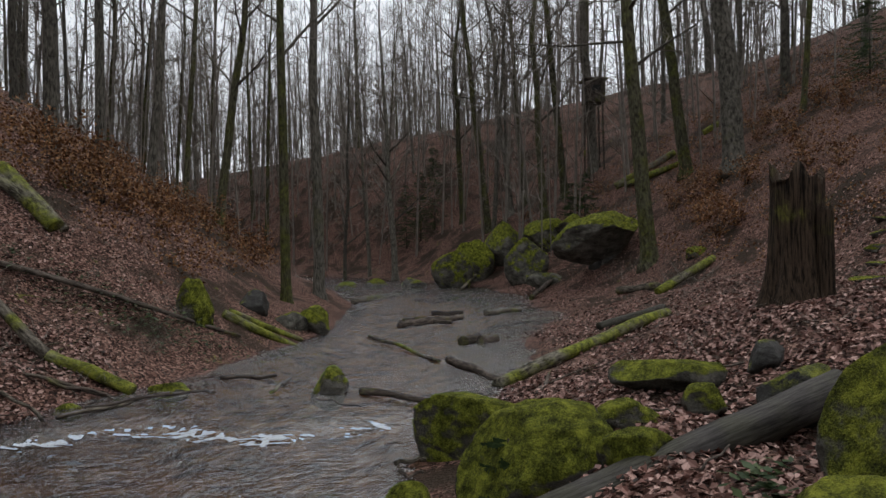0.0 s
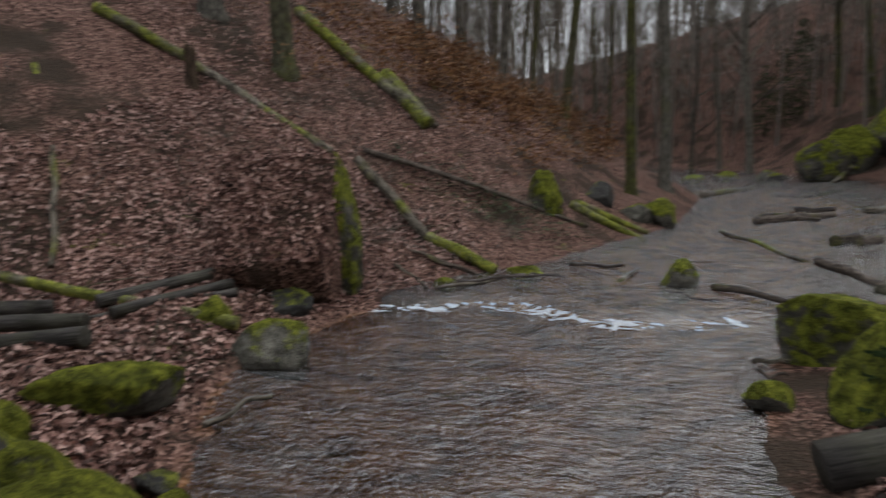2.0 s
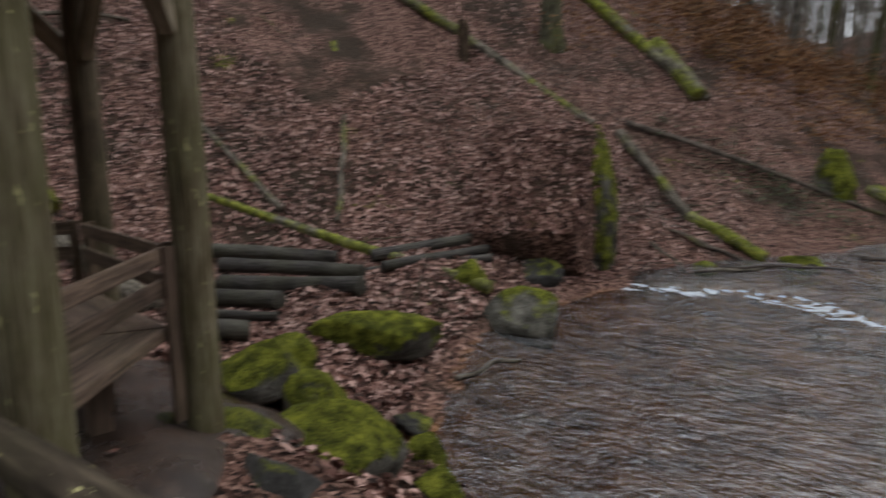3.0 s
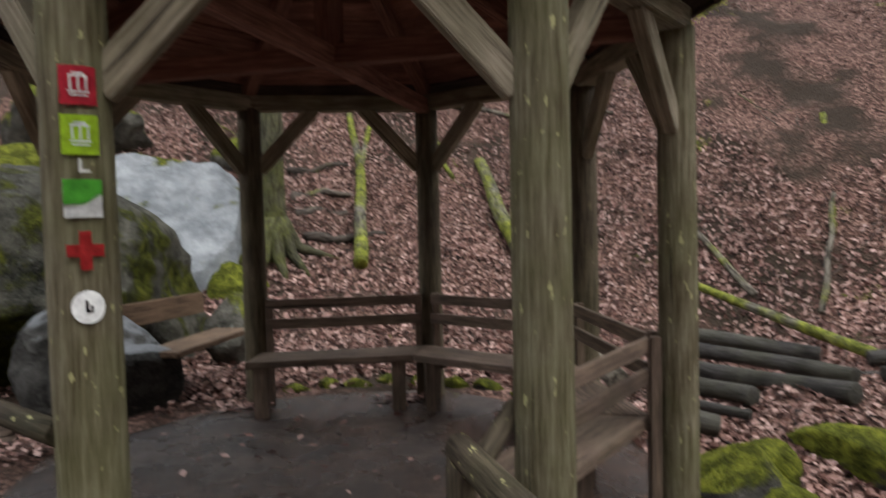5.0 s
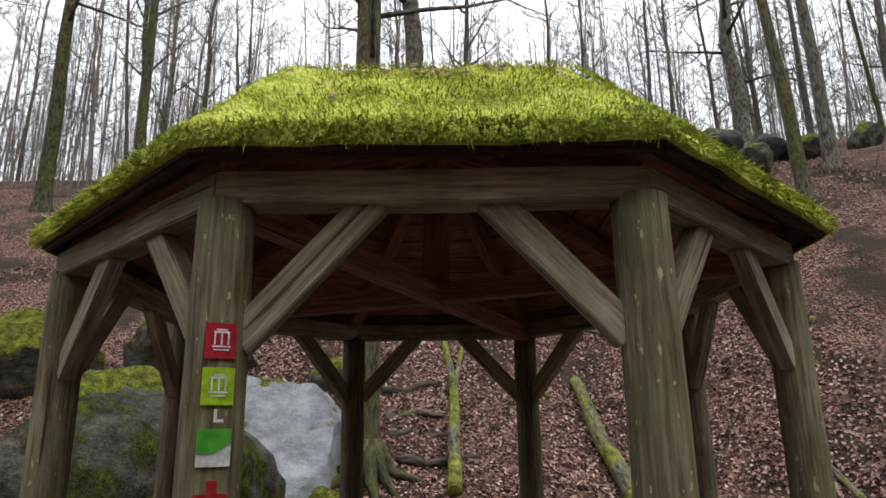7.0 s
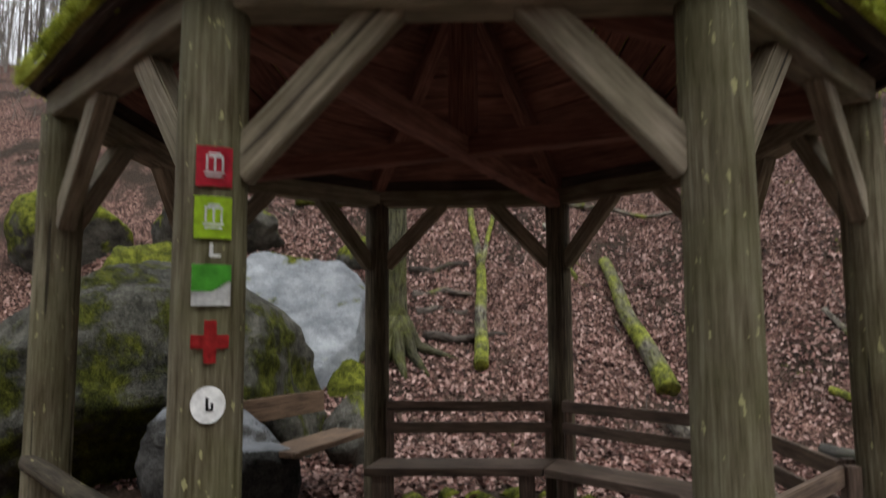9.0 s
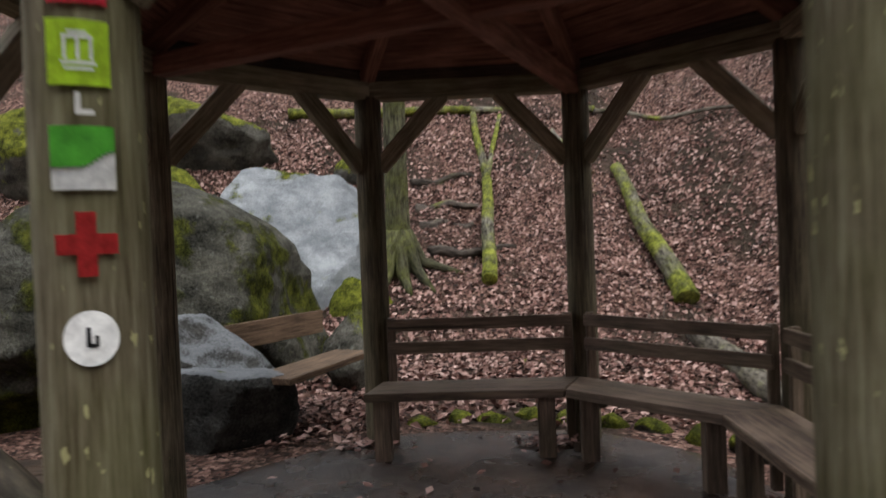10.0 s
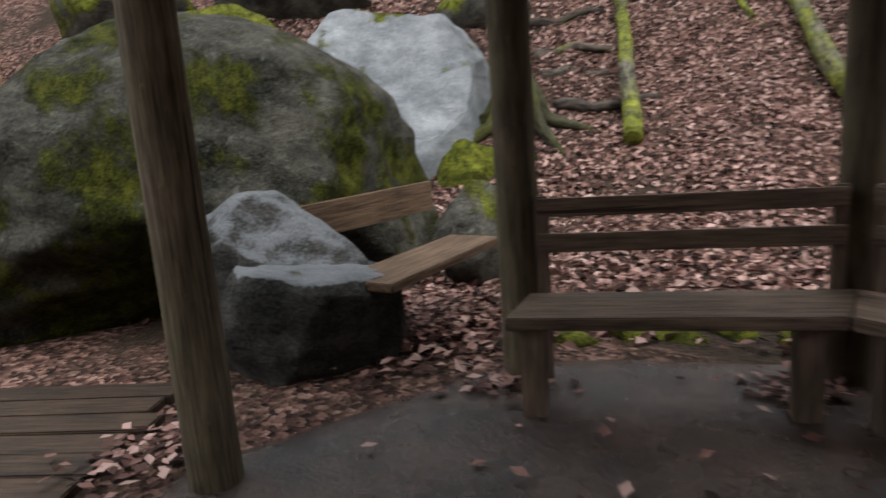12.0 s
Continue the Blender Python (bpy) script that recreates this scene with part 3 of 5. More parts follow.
    for _ in range(34000):
        k = rnd.choice((7, 0, 1, 0, 1, 7, 2, 6, 3, 4, 5))
        j = rnd.choice((0, 1, 1, 1, 2))
        u, v = rnd.random(), rnd.random()
        p = rings[j][k].lerp(rings[j][(k + 1) % 8], u).lerp(rings[j + 1][k].lerp(rings[j + 1][(k + 1) % 8], u), v)
        out = Vector((p.x - MID.x, p.y, 0)).normalized()
        d = (out * rnd.uniform(-0.2, 1) + Vector((rnd.uniform(-.6, .6), rnd.uniform(-.6, .6), rnd.uniform(0.3, 1.2)))).normalized() * rnd.uniform(0.012, 0.032)
        blade(p + d * 0.2, d, 0.0035)
    for _ in range(7000):
        k = rnd.choice((7, 0, 1, 0, 6, 2))
        u = rnd.random()
        p = rings[0][k].lerp(rings[0][(k + 1) % 8], u)
        out = Vector((p.x - MID.x, p.y, 0)).normalized()
        d = (out * rnd.uniform(0, 0.7) + Vector((rnd.uniform(-.3, .3), rnd.uniform(-.3, .3), rnd.uniform(-1, 0.2)))).normalized() * rnd.uniform(0.02, 0.055)
        blade(p + Vector((0, 0, rnd.uniform(-0.03, 0.05))), d, 0.004)
    ob = new("moss_blade", from_arrays("moss_blade", verts, faces, ROOF_MOSS, False))
    ob.parent = moss
    tagged(ob, "short shaggy moss tufts", kind="stuff")
    # benches round four bays: seat, two back slats, legs
    for k in (1, 2, 3, 4):
        a, b = Vector((*CORNERS[k], 0)), Vector((*CORNERS[(k + 1) % 8], 0))
        d = (b - a).normalized()
        inward = Vector((-d.y, d.x, 0))
        # seat plank with mitred ends
        o0, o1 = a + inward * 0.13 + d * 0.05, b + inward * 0.13 - d * 0.05
        m = math.tan(math.pi / 8)
        i0, i1 = a + inward * 0.52 + d * 0.52 * m, b + inward * 0.52 - d * 0.52 * m
        if k == 4:
            i1 = i1 + d * 0.24
        if k == 1:
            i0 = i0 - d * 0.12
        bm = bmesh.new()
        lo = [bm.verts.new((p.x, p.y, 0.395)) for p in (o0, o1, i1, i0)]
        hi = [bm.verts.new((p.x, p.y, 0.452)) for p in (o0, o1, i1, i0)]
        bm.faces.new(lo[::-1])
        bm.faces.new(hi)
        for q in range(4):
            bm.faces.new((lo[q], lo[(q + 1) % 4], hi[(q + 1) % 4], hi[q]))
        bmesh.ops.recalc_face_normals(bm, faces=bm.faces[:])
        bmesh.ops.bevel(bm, geom=bm.edges[:], offset=0.006, segments=2, affect="EDGES")
        grain_along(bm, d)
        bench = add("bench", bm, BENCH_WOOD, label="dark wet plank bench with a two-slat back", soft=False)
        for z0, z1 in ((0.645, 0.73), (0.81, 0.893)):
            p, q = a + inward * 0.125 + d * 0.10, b + inward * 0.125 - d * 0.10
            sl = beam((p.x, p.y, (z0 + z1) / 2), (q.x, q.y, (z0 + z1) / 2), 0.035, z1 - z0, 0.005)
            bmesh.ops.translate(sl, vec=-base, verts=sl.verts)
            part("back_slat", sl, BENCH_WOOD, bench, soft=False)
        for t in (0.12, -0.12):
            c = (a if t > 0 else b) + d * t
            st = beam((c.x + inward.x * 0.085, c.y + inward.y * 0.085, -0.05), (c.x + inward.x * 0.085, c.y + inward.y * 0.085, 0.90), 0.06, 0.045, 0.004)
            bmesh.ops.translate(st, vec=-base, verts=st.verts)
            part("back_post", st, BENCH_WOOD, bench, soft=False)
            c = (i0 if t > 0 else i1) + d * t * 0.9 - inward * 0.1
            lg = beam((c.x, c.y, -0.04), (c.x, c.y, 0.40), 0.11, 0.10, 0.005)
            bmesh.ops.translate(lg, vec=-base, verts=lg.verts)
            part("leg", lg, BENCH_WOOD, bench, soft=False)
            c2 = c - inward * 0.17
            ap = beam((c2.x, c2.y, 0.35), (c.x + inward.x * 0.04, c.y + inward.y * 0.04, 0.35), 0.06, 0.085, 0.004)
            bmesh.ops.translate(ap, vec=-base, verts=ap.verts)
            part("bearer", ap, BENCH_WOOD, bench, soft=False)
    # low rail between the sign post and its neighbour
    add("side_rail", log_bm((-1.0, -1.93, 0.92), (-0.07, -0.88, 0.86), 0.04, 0.045, 0.02, 3, 0.1), RAIL_WOOD, label="thin grey rail pole")
    return hut


def slab_floor():
    """Uneven wet stone floor of the shelter."""
    bm = bmesh.new()
    c = ring(2.25, 0)
    rows = []
    for i in range(25):
        t = 1 - i / 24 * 0.98
        row = []
        for k in range(8):
            for s in range(10):
                p = MID + (c[k].lerp(c[(k + 1) % 8], s / 10) - MID) * t
                edge = smooth((t - 0.86) / 0.14)
                p.x += (noise.noise(p * 1.6) * 0.16) * edge
                p.y += (noise.noise(p * 1.6 + Vector((9, 0, 0))) * 0.16) * edge
                p.z = noise.noise(p * 0.9) * 0.02 + noise.noise(p * 3) * 0.008 - 0.01 - 0.10 * edge
                if p.y > 1.4:
                    p.z -= 0.15 * smooth((p.y - 1.4) / 0.5)
                row.append(bm.verts.new(p))
        rows.append(row)
    n = 80
    skirt = [bm.verts.new((v.co.x, v.co.y, -0.55)) for v in rows[0]]
    for k in range(n):
        bm.faces.new((skirt[k], skirt[(k + 1) % n], rows[0][(k + 1) % n], rows[0][k]))
    for i in range(24):
        for k in range(n):
            bm.faces.new((rows[i][k], rows[i][(k + 1) % n], rows[i + 1][(k + 1) % n], rows[i + 1][k]))
    bm.faces.new(rows[-1])
    return put("floor", bm, STONE_FLOOR, "wet uneven dark stone floor", "floor", kind="structure")


shelter()
slab_floor()


# ---- footbridge, boardwalk and rail beside the shelter ----
def on(x, y, up=0.0):
    return Vector((x, y, gz(x, y) + up))


def planks(name, label, category, start, along_dir, across_dir, count, width, length, z, material, seed):
    deck = thing(name, label, category, (start[0], start[1], z))
    rnd = random.Random(seed)
    u, v = Vector((*along_dir, 0)).normalized(), Vector((*across_dir, 0)).normalized()
    for i in range(count):
        c = u * (i + 0.5) * width
        e0, e1 = rnd.uniform(-0.05, 0.05), rnd.uniform(-0.05, 0.05)
        h = rnd.uniform(-0.006, 0.006)
        bm = beam(c + v * e0 + Vector((0, 0, h - 0.03)), c + v * (length + e1) + Vector((0, 0, h - 0.03)), width - 0.004, 0.05, 0.007)
        part("plank", bm, material, deck, soft=False)
    return deck


planks("footbridge", "dark wet plank footbridge over the creek", "footbridge", (0.18, -1.0), (1, 0), (0, 1), 31, 0.17, 1.75, 0.0, PLANK, 4)
planks("boardwalk", "wet brown plank boardwalk beside the boulder", "boardwalk", (-3.5, -2.55), (1, 0.12), (0.12, -1), 13, 0.19, 2.6, -0.02, PLANK, 5)

rail = thing("handrail", "worn round log handrail with pale scuffs", "handrail", (0.1, 0.47, 0))
part("rail", log_bm((-0.02, -0.02, 0.775), (1.75, 0.24, 0.80), 0.052, 0.056, 0.03, 2, 0.08), RAIL_WOOD, rail)
part("post", log_bm((0.02, -0.02, -0.05), (0.02, -0.02, 0.76), 0.055, 0.05, 0.01, 4, 0.08), RAIL_WOOD, rail)
part("post", log_bm((1.62, 0.25, -0.05), (1.62, 0.25, 0.80), 0.055, 0.05, 0.01, 5, 0.08), RAIL_WOOD, rail)
part("strut", log_bm((0.10, 0.0, 0.72), (-0.22, 0.22, 0.84), 0.035, 0.04, 0.01, 6, 0.1), RAIL_WOOD, rail)
part("strut", beam((0.06, -0.01, 0.25), (0.55, 0.10, -0.02), 0.06, 0.08), RAIL_WOOD, rail, soft=False)


# ---- the waymarks on the front post ----
def sign_plate(z, height, width, material, label, name="trail_sign"):
    """A thin plate bent round the post's face; its parts lie on it."""
    ob = thing(name, label, "sign", (0.0, -0.75, z))
    ob.rotation_euler.z = radians(27)
    r = 0.1165
    bm = bmesh.new()
    n = 6
    rows = [[], []]
    for i in range(n + 1):
        a = (i / n - 0.5) * width / r
        for j, h in enumerate((-height / 2, height / 2)):
            rows[j].append(bm.verts.new((math.cos(a) * r, math.sin(a) * r, h)))
    for i in range(n):
        bm.faces.new((rows[0][i], rows[0][i + 1], rows[1][i + 1], rows[1][i]))
    bmesh.ops.solidify(bm, geom=bm.faces[:], thickness=-0.003)
    part("plate", bm, material, ob, soft=False)
    return ob


def on_post(w, h, y, z, parent, material, name, thick=0.0022):
    """A small raised patch on a plate, y metres sideways and z up from its middle."""
    r = 0.120
    bm = bmesh.new()
    n = 4
    rows = [[], []]
    for i in range(n + 1):
        a = (y + (i / n - 0.5) * w) / r
        for j, k in enumerate((z - h / 2, z + h / 2)):
            rows[j].append(bm.verts.new((math.cos(a) * r, math.sin(a) * r, k)))
    for i in range(n):
        bm.faces.new((rows[0][i], rows[0][i + 1], rows[1][i + 1], rows[1][i]))
    bmesh.ops.solidify(bm, geom=bm.faces[:], thickness=-thick)
    return part(name, bm, material, parent, soft=False)


def gate_mark(ob):
    """A white pavilion-like emblem: three uprights, a bowed top and two base lines."""
    for y in (-0.022, 0.0, 0.022):
        on_post(0.006, 0.04, y, 0.006, ob, WHITE, "upright")
    on_post(0.052, 0.007, 0.0, 0.028, ob, WHITE, "arch")
    on_post(0.034, 0.006, 0.0, 0.036, ob, WHITE, "arch")
    on_post(0.06, 0.006, 0.0, -0.02, ob, WHITE, "base_line")
    on_post(0.05, 0.005, 0.0, -0.031, ob, WHITE, "base_line")


gate_mark(sign_plate(1.98, 0.118, 0.105, RED, "red square trail sign with a white emblem"))
gate_mark(sign_plate(1.83, 0.122, 0.108, LIME, "lime green square trail sign with a white emblem"))
letter = thing("painted_letter", "small white painted letter L on the post", "mark", (0.0, -0.75, 1.735))
letter.rotation_euler.z = radians(27)
on_post(0.010, 0.042, -0.004, 0, letter, WHITE, "stroke")
on_post(0.026, 0.010, 0.010, -0.016, letter, WHITE, "stroke")
hill_sign = sign_plate(1.635, 0.118, 0.112, WHITE, "white sign with a curved green upper half")
for i in range(14):
    y = (i + 0.5) / 14 * 0.112 - 0.056
    h = 0.076 - 0.030 * smooth((y + 0.005) / 0.06)
    on_post(0.112 / 14, h, y, 0.059 - h / 2, hill_sign, GREEN, "green_field")
cross = thing("painted_cross", "red painted cross waymark on the post", "mark", (0.0, -0.75, 1.475))
cross.rotation_euler.z = radians(27)
on_post(0.034, 0.12, 0, 0, cross, CROSS, "bar")
on_post(0.108, 0.038, 0, 0.0, cross, CROSS, "bar", 0.0028)
disc = thing("painted_disc", "white painted disc with a black figure", "mark", (0.0, -0.75, 1.30))
disc.rotation_euler.z = radians(27)
bm = bmesh.new()
mid_v = bm.verts.new((0.1185, 0, 0))
ringv = [bm.verts.new((math.cos(0.049 * math.cos(a) / 0.117) * 0.117, math.sin(0.049 * math.cos(a) / 0.117) * 0.117, 0.052 * math.sin(a))) for a in [2 * math.pi * i / 28 for i in range(28)]]
for i in range(28):
    bm.faces.new((mid_v, ringv[i], ringv[(i + 1) % 28]))
part("disc", bm, WHITE, disc, soft=False)
on_post(0.008, 0.036, -0.004, 0.003, disc, BLACK, "stroke")
on_post(0.018, 0.007, 0.004, -0.013, disc, BLACK, "stroke")
on_post(0.007, 0.018, 0.010, -0.004, disc, BLACK, "stroke")

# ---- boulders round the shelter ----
# dark stone, paler on its upward faces
STONE_SEAT = stone_mat("pale_topped_stone", (0.01, 0.01, 0.009), (0.10, 0.096, 0.088), 0.06, top_tone=(0.22, 0.23, 0.24))
rock((-6.05, -4.0, 0.45), (4.5, 4.5, 3.6), 31, STONE_BIG, "huge rounded sandstone boulder patched with moss", cuts=2, detail=6, rough_amount=0.055,
     faces=(((0.7, 0.65, 0.35), 0.88), ((0.15, 1, 0.1), 0.86), ((0.1, -0.6, 0.8), 0.72), ((0.65, 0.5, -0.6), 0.62)))
rock((-10.05, -3.1, 0.62), (4.4, 3.3, 4.9), 5, STONE_PALE, "pale grey bare sandstone boulder on the slope", cuts=2, detail=6, rough_amount=0.045,
     faces=(((0.72, 0.12, 0.62), 0.52), ((0.15, 1, 0.05), 0.78), ((-0.2, 0.1, 1), 0.84), ((0.8, 0.6, 0.1), 0.74)))
rock((-8.75, -1.75, 0.42), (0.9, 1.0, 1.1), 6, STONE_GREEN, "low moss-grown stone below the pale boulder", cuts=7)
rock((-12.2, -5.2, 3.5), (2.2, 3.0, 2.5), 11, STONE_MOSSY, "angular overhanging boulder with a mossy top", cuts=8, detail=5, faces=(((1, 0.2, -0.7), 0.45), ((0.1, 0.45, 0.9), 0.5)))
rock((-11.8, -8.2, 3.35), (2.4, 2.8, 2.4), 12, STONE_GREEN, "moss-grown boulder high on the slope", cuts=8)
rock((-9.3, -5.5, 1.6), (2.6, 3.0, 2.7), 13, STONE_GREEN, "bright moss-grown boulder behind the large one", cuts=6)
rock((-10.6, -11.0, 2.2), (2.6, 2.2, 2.2), 14, STONE_GREEN, "moss-grown boulder under the trees", cuts=8)
rock((-7.2, -7.6, 0.5), (1.7, 1.9, 1.3), 15, STONE_MOSSY, "mossy boulder beside the boardwalk", cuts=8)
rock((-12.6, -2.3, 2.9), (1.1, 1.2, 0.9), 16, STONE_MOSSY, "small mossy boulder beside the beech", cuts=9)
# the stone seat with its two boards
block = rock_bm((1.3, 1.35, 1.4), 21, cuts=2, detail=5, rough_amount=0.07, faces=(((0.35, 0.55, 0.75), 0.66), ((0.6, 0.6, -0.5), 0.66), ((1, 0.1, 0.1), 0.78)))
bmesh.ops.translate(block, vec=(-0.25, -0.24, -0.02), verts=block.verts)
ledge = rock_bm((1.0, 1.1, 1.05), 22, cuts=2, detail=5, rough_amount=0.06, faces=(((-0.1, 0.1, 1), 0.6), ((0.6, 0.55, -0.3), 0.66), ((1, 0, 0), 0.8)))
bmesh.ops.translate(ledge, vec=(0.10, 0.08, -0.08), verts=ledge.verts)
seat_stone = put("stone_block", merge(block, ledge), STONE_SEAT, "stone end of the stone seat with a pale top", "stone")
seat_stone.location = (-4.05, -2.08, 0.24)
rock((-5.75, -1.25, 0.32), (0.75, 0.85, 0.95), 23, STONE_HALF, "stone end block of the seat", name="stone_block", category="stone", cuts=8, faces=(((0.3, 0.5, 0.8), 0.5),))
rock((-5.3, -2.6, 0.05), (1.1, 1.7, 0.7), 24, STONE_DARK, "dark stone under the seat board", name="stone_block", category="stone", cuts=7)
seat_at = Vector((-5.0, -2.0, 0))
BACK_A, BACK_B = Vector((-5.68, -1.65, 0.65)), Vector((-4.14, -2.445, 0.65))
side = Vector((0.16, 0.13, 0))
SEAT_A, SEAT_B = Vector((-4.84, -1.06, 0.42)) - side, Vector((-3.61, -1.49, 0.42)) - side
stone_seat = thing("stone_bench", "brown plank seat and back set between boulders", "bench", (-5.0, -2.0, 0))
part("back_board", beam(BACK_A - seat_at, BACK_B - seat_at, 0.05, 0.23, 0.006), SEAT_WOOD, stone_seat, soft=False)
part("seat_board", beam(SEAT_A - seat_at, SEAT_B - seat_at, 0.40, 0.05, 0.006), SEAT_WOOD, stone_seat, soft=False)

# mossy edging stones along the floor
rnd = random.Random(12)
for i in range(9):
    a = -0.5 + i * 0.3
    k = 4.05 + rnd.uniform(-0.05, 0.1)
    x, y = -4.35 + max(0, a - 0.6) * 0.62, a
    rock((x + rnd.uniform(-0.08, 0.08), y, -0.10), (rnd.uniform(0.25, 0.42), rnd.uniform(0.28, 0.4), rnd.uniform(0.2, 0.32)), 60 + i, STONE_GREEN, "small moss-grown edging stone beside the floor",
         name="edging_stone", category="stone", group="edging stones", detail=3)
# big wet blocks stepping down from the floor to the creek
for i, ((x, y, z), sx, sy, sz, m) in enumerate((((-1.98, 2.61, -0.40), 0.8, 0.7, 0.65, STONE_MOSSY), ((-2.13, 2.96, -0.40), 0.5, 0.5, 0.5, STONE_GREEN), ((-1.61, 2.83, -0.55), 0.95, 0.6, 0.62, STONE_MOSSY),
                                               ((-0.82, 2.48, -0.60), 1.1, 0.85, 0.7, STONE_MOSSY), ((-0.70, 3.14, -0.82), 0.35, 0.35, 0.42, STONE_GREEN), ((-0.36, 2.86, -0.80), 0.4, 0.35, 0.4, STONE_GREEN),
                                               ((-1.15, 1.99, -0.45), 0.8, 0.7, 0.6, STONE_DARK), ((-0.99, 1.54, -0.40), 1.0, 0.8, 0.6, STONE_DARK), ((-0.78, 1.93, -0.60), 0.7, 0.6, 0.6, STONE_DARK), ((-1.34, 3.57, -0.86), 0.4, 0.3, 0.2, STONE_DARK),
                                               ((0.5, 1.8, -0.6), 0.9, 0.8, 0.9, STONE_DARK), ((-0.3, 1.75, -0.4), 0.9, 0.7, 0.6, STONE_DARK), ((-3.14, 3.98, -0.75), 0.5, 0.4, 0.3, STONE_GREEN))):
    rock((x, y, z + 0.1), (sx * 1.02, sy * 1.02, sz * 1.05), 80 + i, m, "angular mossy block on the creek bank", group="bank blocks", cuts=12, rough_amount=0.06)

# ---- left bank: stones, log pile, fallen trees ----
rock((-2.66, 4.27, -0.5), (1.5, 0.75, 0.5), 101, STONE_GREEN, "long flat mossy stone among leaves", turn=35, cuts=8)
rock((-2.73, 6.68, -0.86), (1.25, 1.0, 0.85), 102, STONE_HALF, "domed grey stone at the water's edge", cuts=4, rough_amount=0.05)
bank_rock = rock((-4.15, 8.75, 0.25), (2.5, 2.6, 3.1), 103, GROUND, "tall earth-covered boulder buried under fallen leaves", cuts=0, detail=5, rough_amount=0.06,
                 faces=(((0.45, -0.7, 0.6), 0.54), ((0.95, 0.25, 0.05), 0.66), ((-0.75, -0.6, 0.15), 0.72), ((0.5, -0.75, -0.6), 0.74), ((0, 0, 1), 0.78)))
rock((-3.42, 9.35, 0.35), (0.38, 0.8, 2.4), 113, STONE_GREEN, "upright mossy rim of the buried boulder", cuts=8, tilt=(0, -6))
rock((-3.75, 8.1, -0.65), (1.2, 0.9, 0.6), 114, STONE_DARK, "dark hollow stone under the bank", cuts=8)
rock((-3.86, 6.85, -0.55), (0.8, 0.7, 0.7), 104, STONE_GREEN, "mossy stone below the log pile", cuts=8)
rock((-2.16, 16.37, 0.15), (0.85, 0.9, 1.9), 105, STONE_GREEN, "upright moss-covered stone on the bank", cuts=8, detail=5)
rock((-1.36, 18.93, 0.2), (1.1, 1.0, 0.9), 106, STONE_DARK, "dark stone in the bank", cuts=9)
rock((-0.52, 19.44, -0.5), (1.1, 0.9, 0.9), 107, STONE_HALF, "bare grey stone beside the creek", cuts=4, rough_amount=0.05)
rock((0.08, 20.00, -0.5), (1.0, 0.9, 1.1), 108, STONE_GREEN, "rounded bright mossy stone beside the creek", cuts=5)
rock((1.38, 11.82, -0.72), (0.72, 0.65, 0.75), 109, STONE_MOSSY, "mossy stone standing in the creek", cuts=9)
rock((-1.35, 12.16, -0.78), (0.7, 0.5, 0.4), 110, STONE_GREEN, "low mossy stone at the waterline", cuts=8)
rock((-2.42, 10.90, -0.85), (0.5, 0.4, 0.35), 111, STONE_GREEN, "small mossy stone at the waterline", cuts=8)
rock((-10.24, 23.88, 5.2), (1.6, 1.4, 1.3), 112, STONE_GREEN, "mossy boulder on the hillside", cuts=9)


def ground_log(p, q, r0, r1, material, label, name="fallen_log", seed=1, up0=0.6, up1=0.6, bend=0.06, group="", category="log", sides=12):
    a, b = on(*p, r0 * up0), on(*q, r1 * up1)
    mid = (a + b) / 2
    ob = part(name, log_bm(a - mid, b - mid, r0, r1, bend, seed, 0.14, sides), material)
    ob.location = mid
    return tagged(ob, label, category, group)


PILE = "stacked barkless logs"
for i, (p, q, r) in enumerate((((-7.55, 4.67), (-6.05, 6.23), 0.10), ((-6.79, 4.73), (-4.42, 5.46), 0.09), ((-5.96, 4.30), (-3.65, 4.86), 0.10),
                               ((-5.43, 3.66), (-4.01, 4.02), 0.09), ((-4.46, 3.12), (-3.66, 3.78), 0.05), ((-3.47, 2.77), (-3.28, 3.24), 0.09),
                               ((-5.03, 6.11), (-4.38, 7.82), 0.08), ((-4.48, 5.85), (-4.12, 7.52), 0.07), ((-5.21, 5.19), (-3.95, 7.42), 0.06))):
    ground_log(p, q, r * 1.15, r * 1.1, LOG_BARE, "dark wet barkless log in the pile", "pile_log", 200 + i, 1.25, 1.25, 0.02, PILE)
ground_log((-8.64, 5.41), (-3.37, 6.74), 0.06, 0.09, LOG_MOSSY, "slender mossy fallen stem", seed=31, up0=3, up1=1.6)
ground_log((-10.12, 6.12), (-7.85, 6.41), 0.05, 0.06, LOG_HALF, "grey fallen branch on leaves", seed=32, up0=1, up1=1)
ground_log((-11.43, 11.83), (-9.39, 12.56), 0.14, 0.12, LOG_MOSSY, "long mossy fallen trunk on the slope", seed=33)
ground_log((-9.33, 12.50), (-5.94, 12.90), 0.12, 0.09, LOG_HALF, "long grey fallen trunk on the slope", seed=34)
ground_log((-9.64, 17.14), (-5.03, 16.33), 0.17, 0.12, LOG_MOSSY, "thick mossy fallen trunk on the slope", seed=35)
ground_log((-5.55, 13.34), (-3.29, 12.09), 0.10, 0.10, LOG_HALF, "fallen trunk sliding to the creek", seed=36)
ground_log((-3.29, 12.09), (-1.89, 12.03), 0.11, 0.10, LOG_MOSSY, "bright mossy end of a fallen trunk", seed=37)
ground_log((-5.66, 13.76), (-1.19, 16.58), 0.07, 0.04, TWIG, "long thin fallen branch", seed=38, up0=2, up1=2, bend=0.2, name="fallen_branch", category="branch")
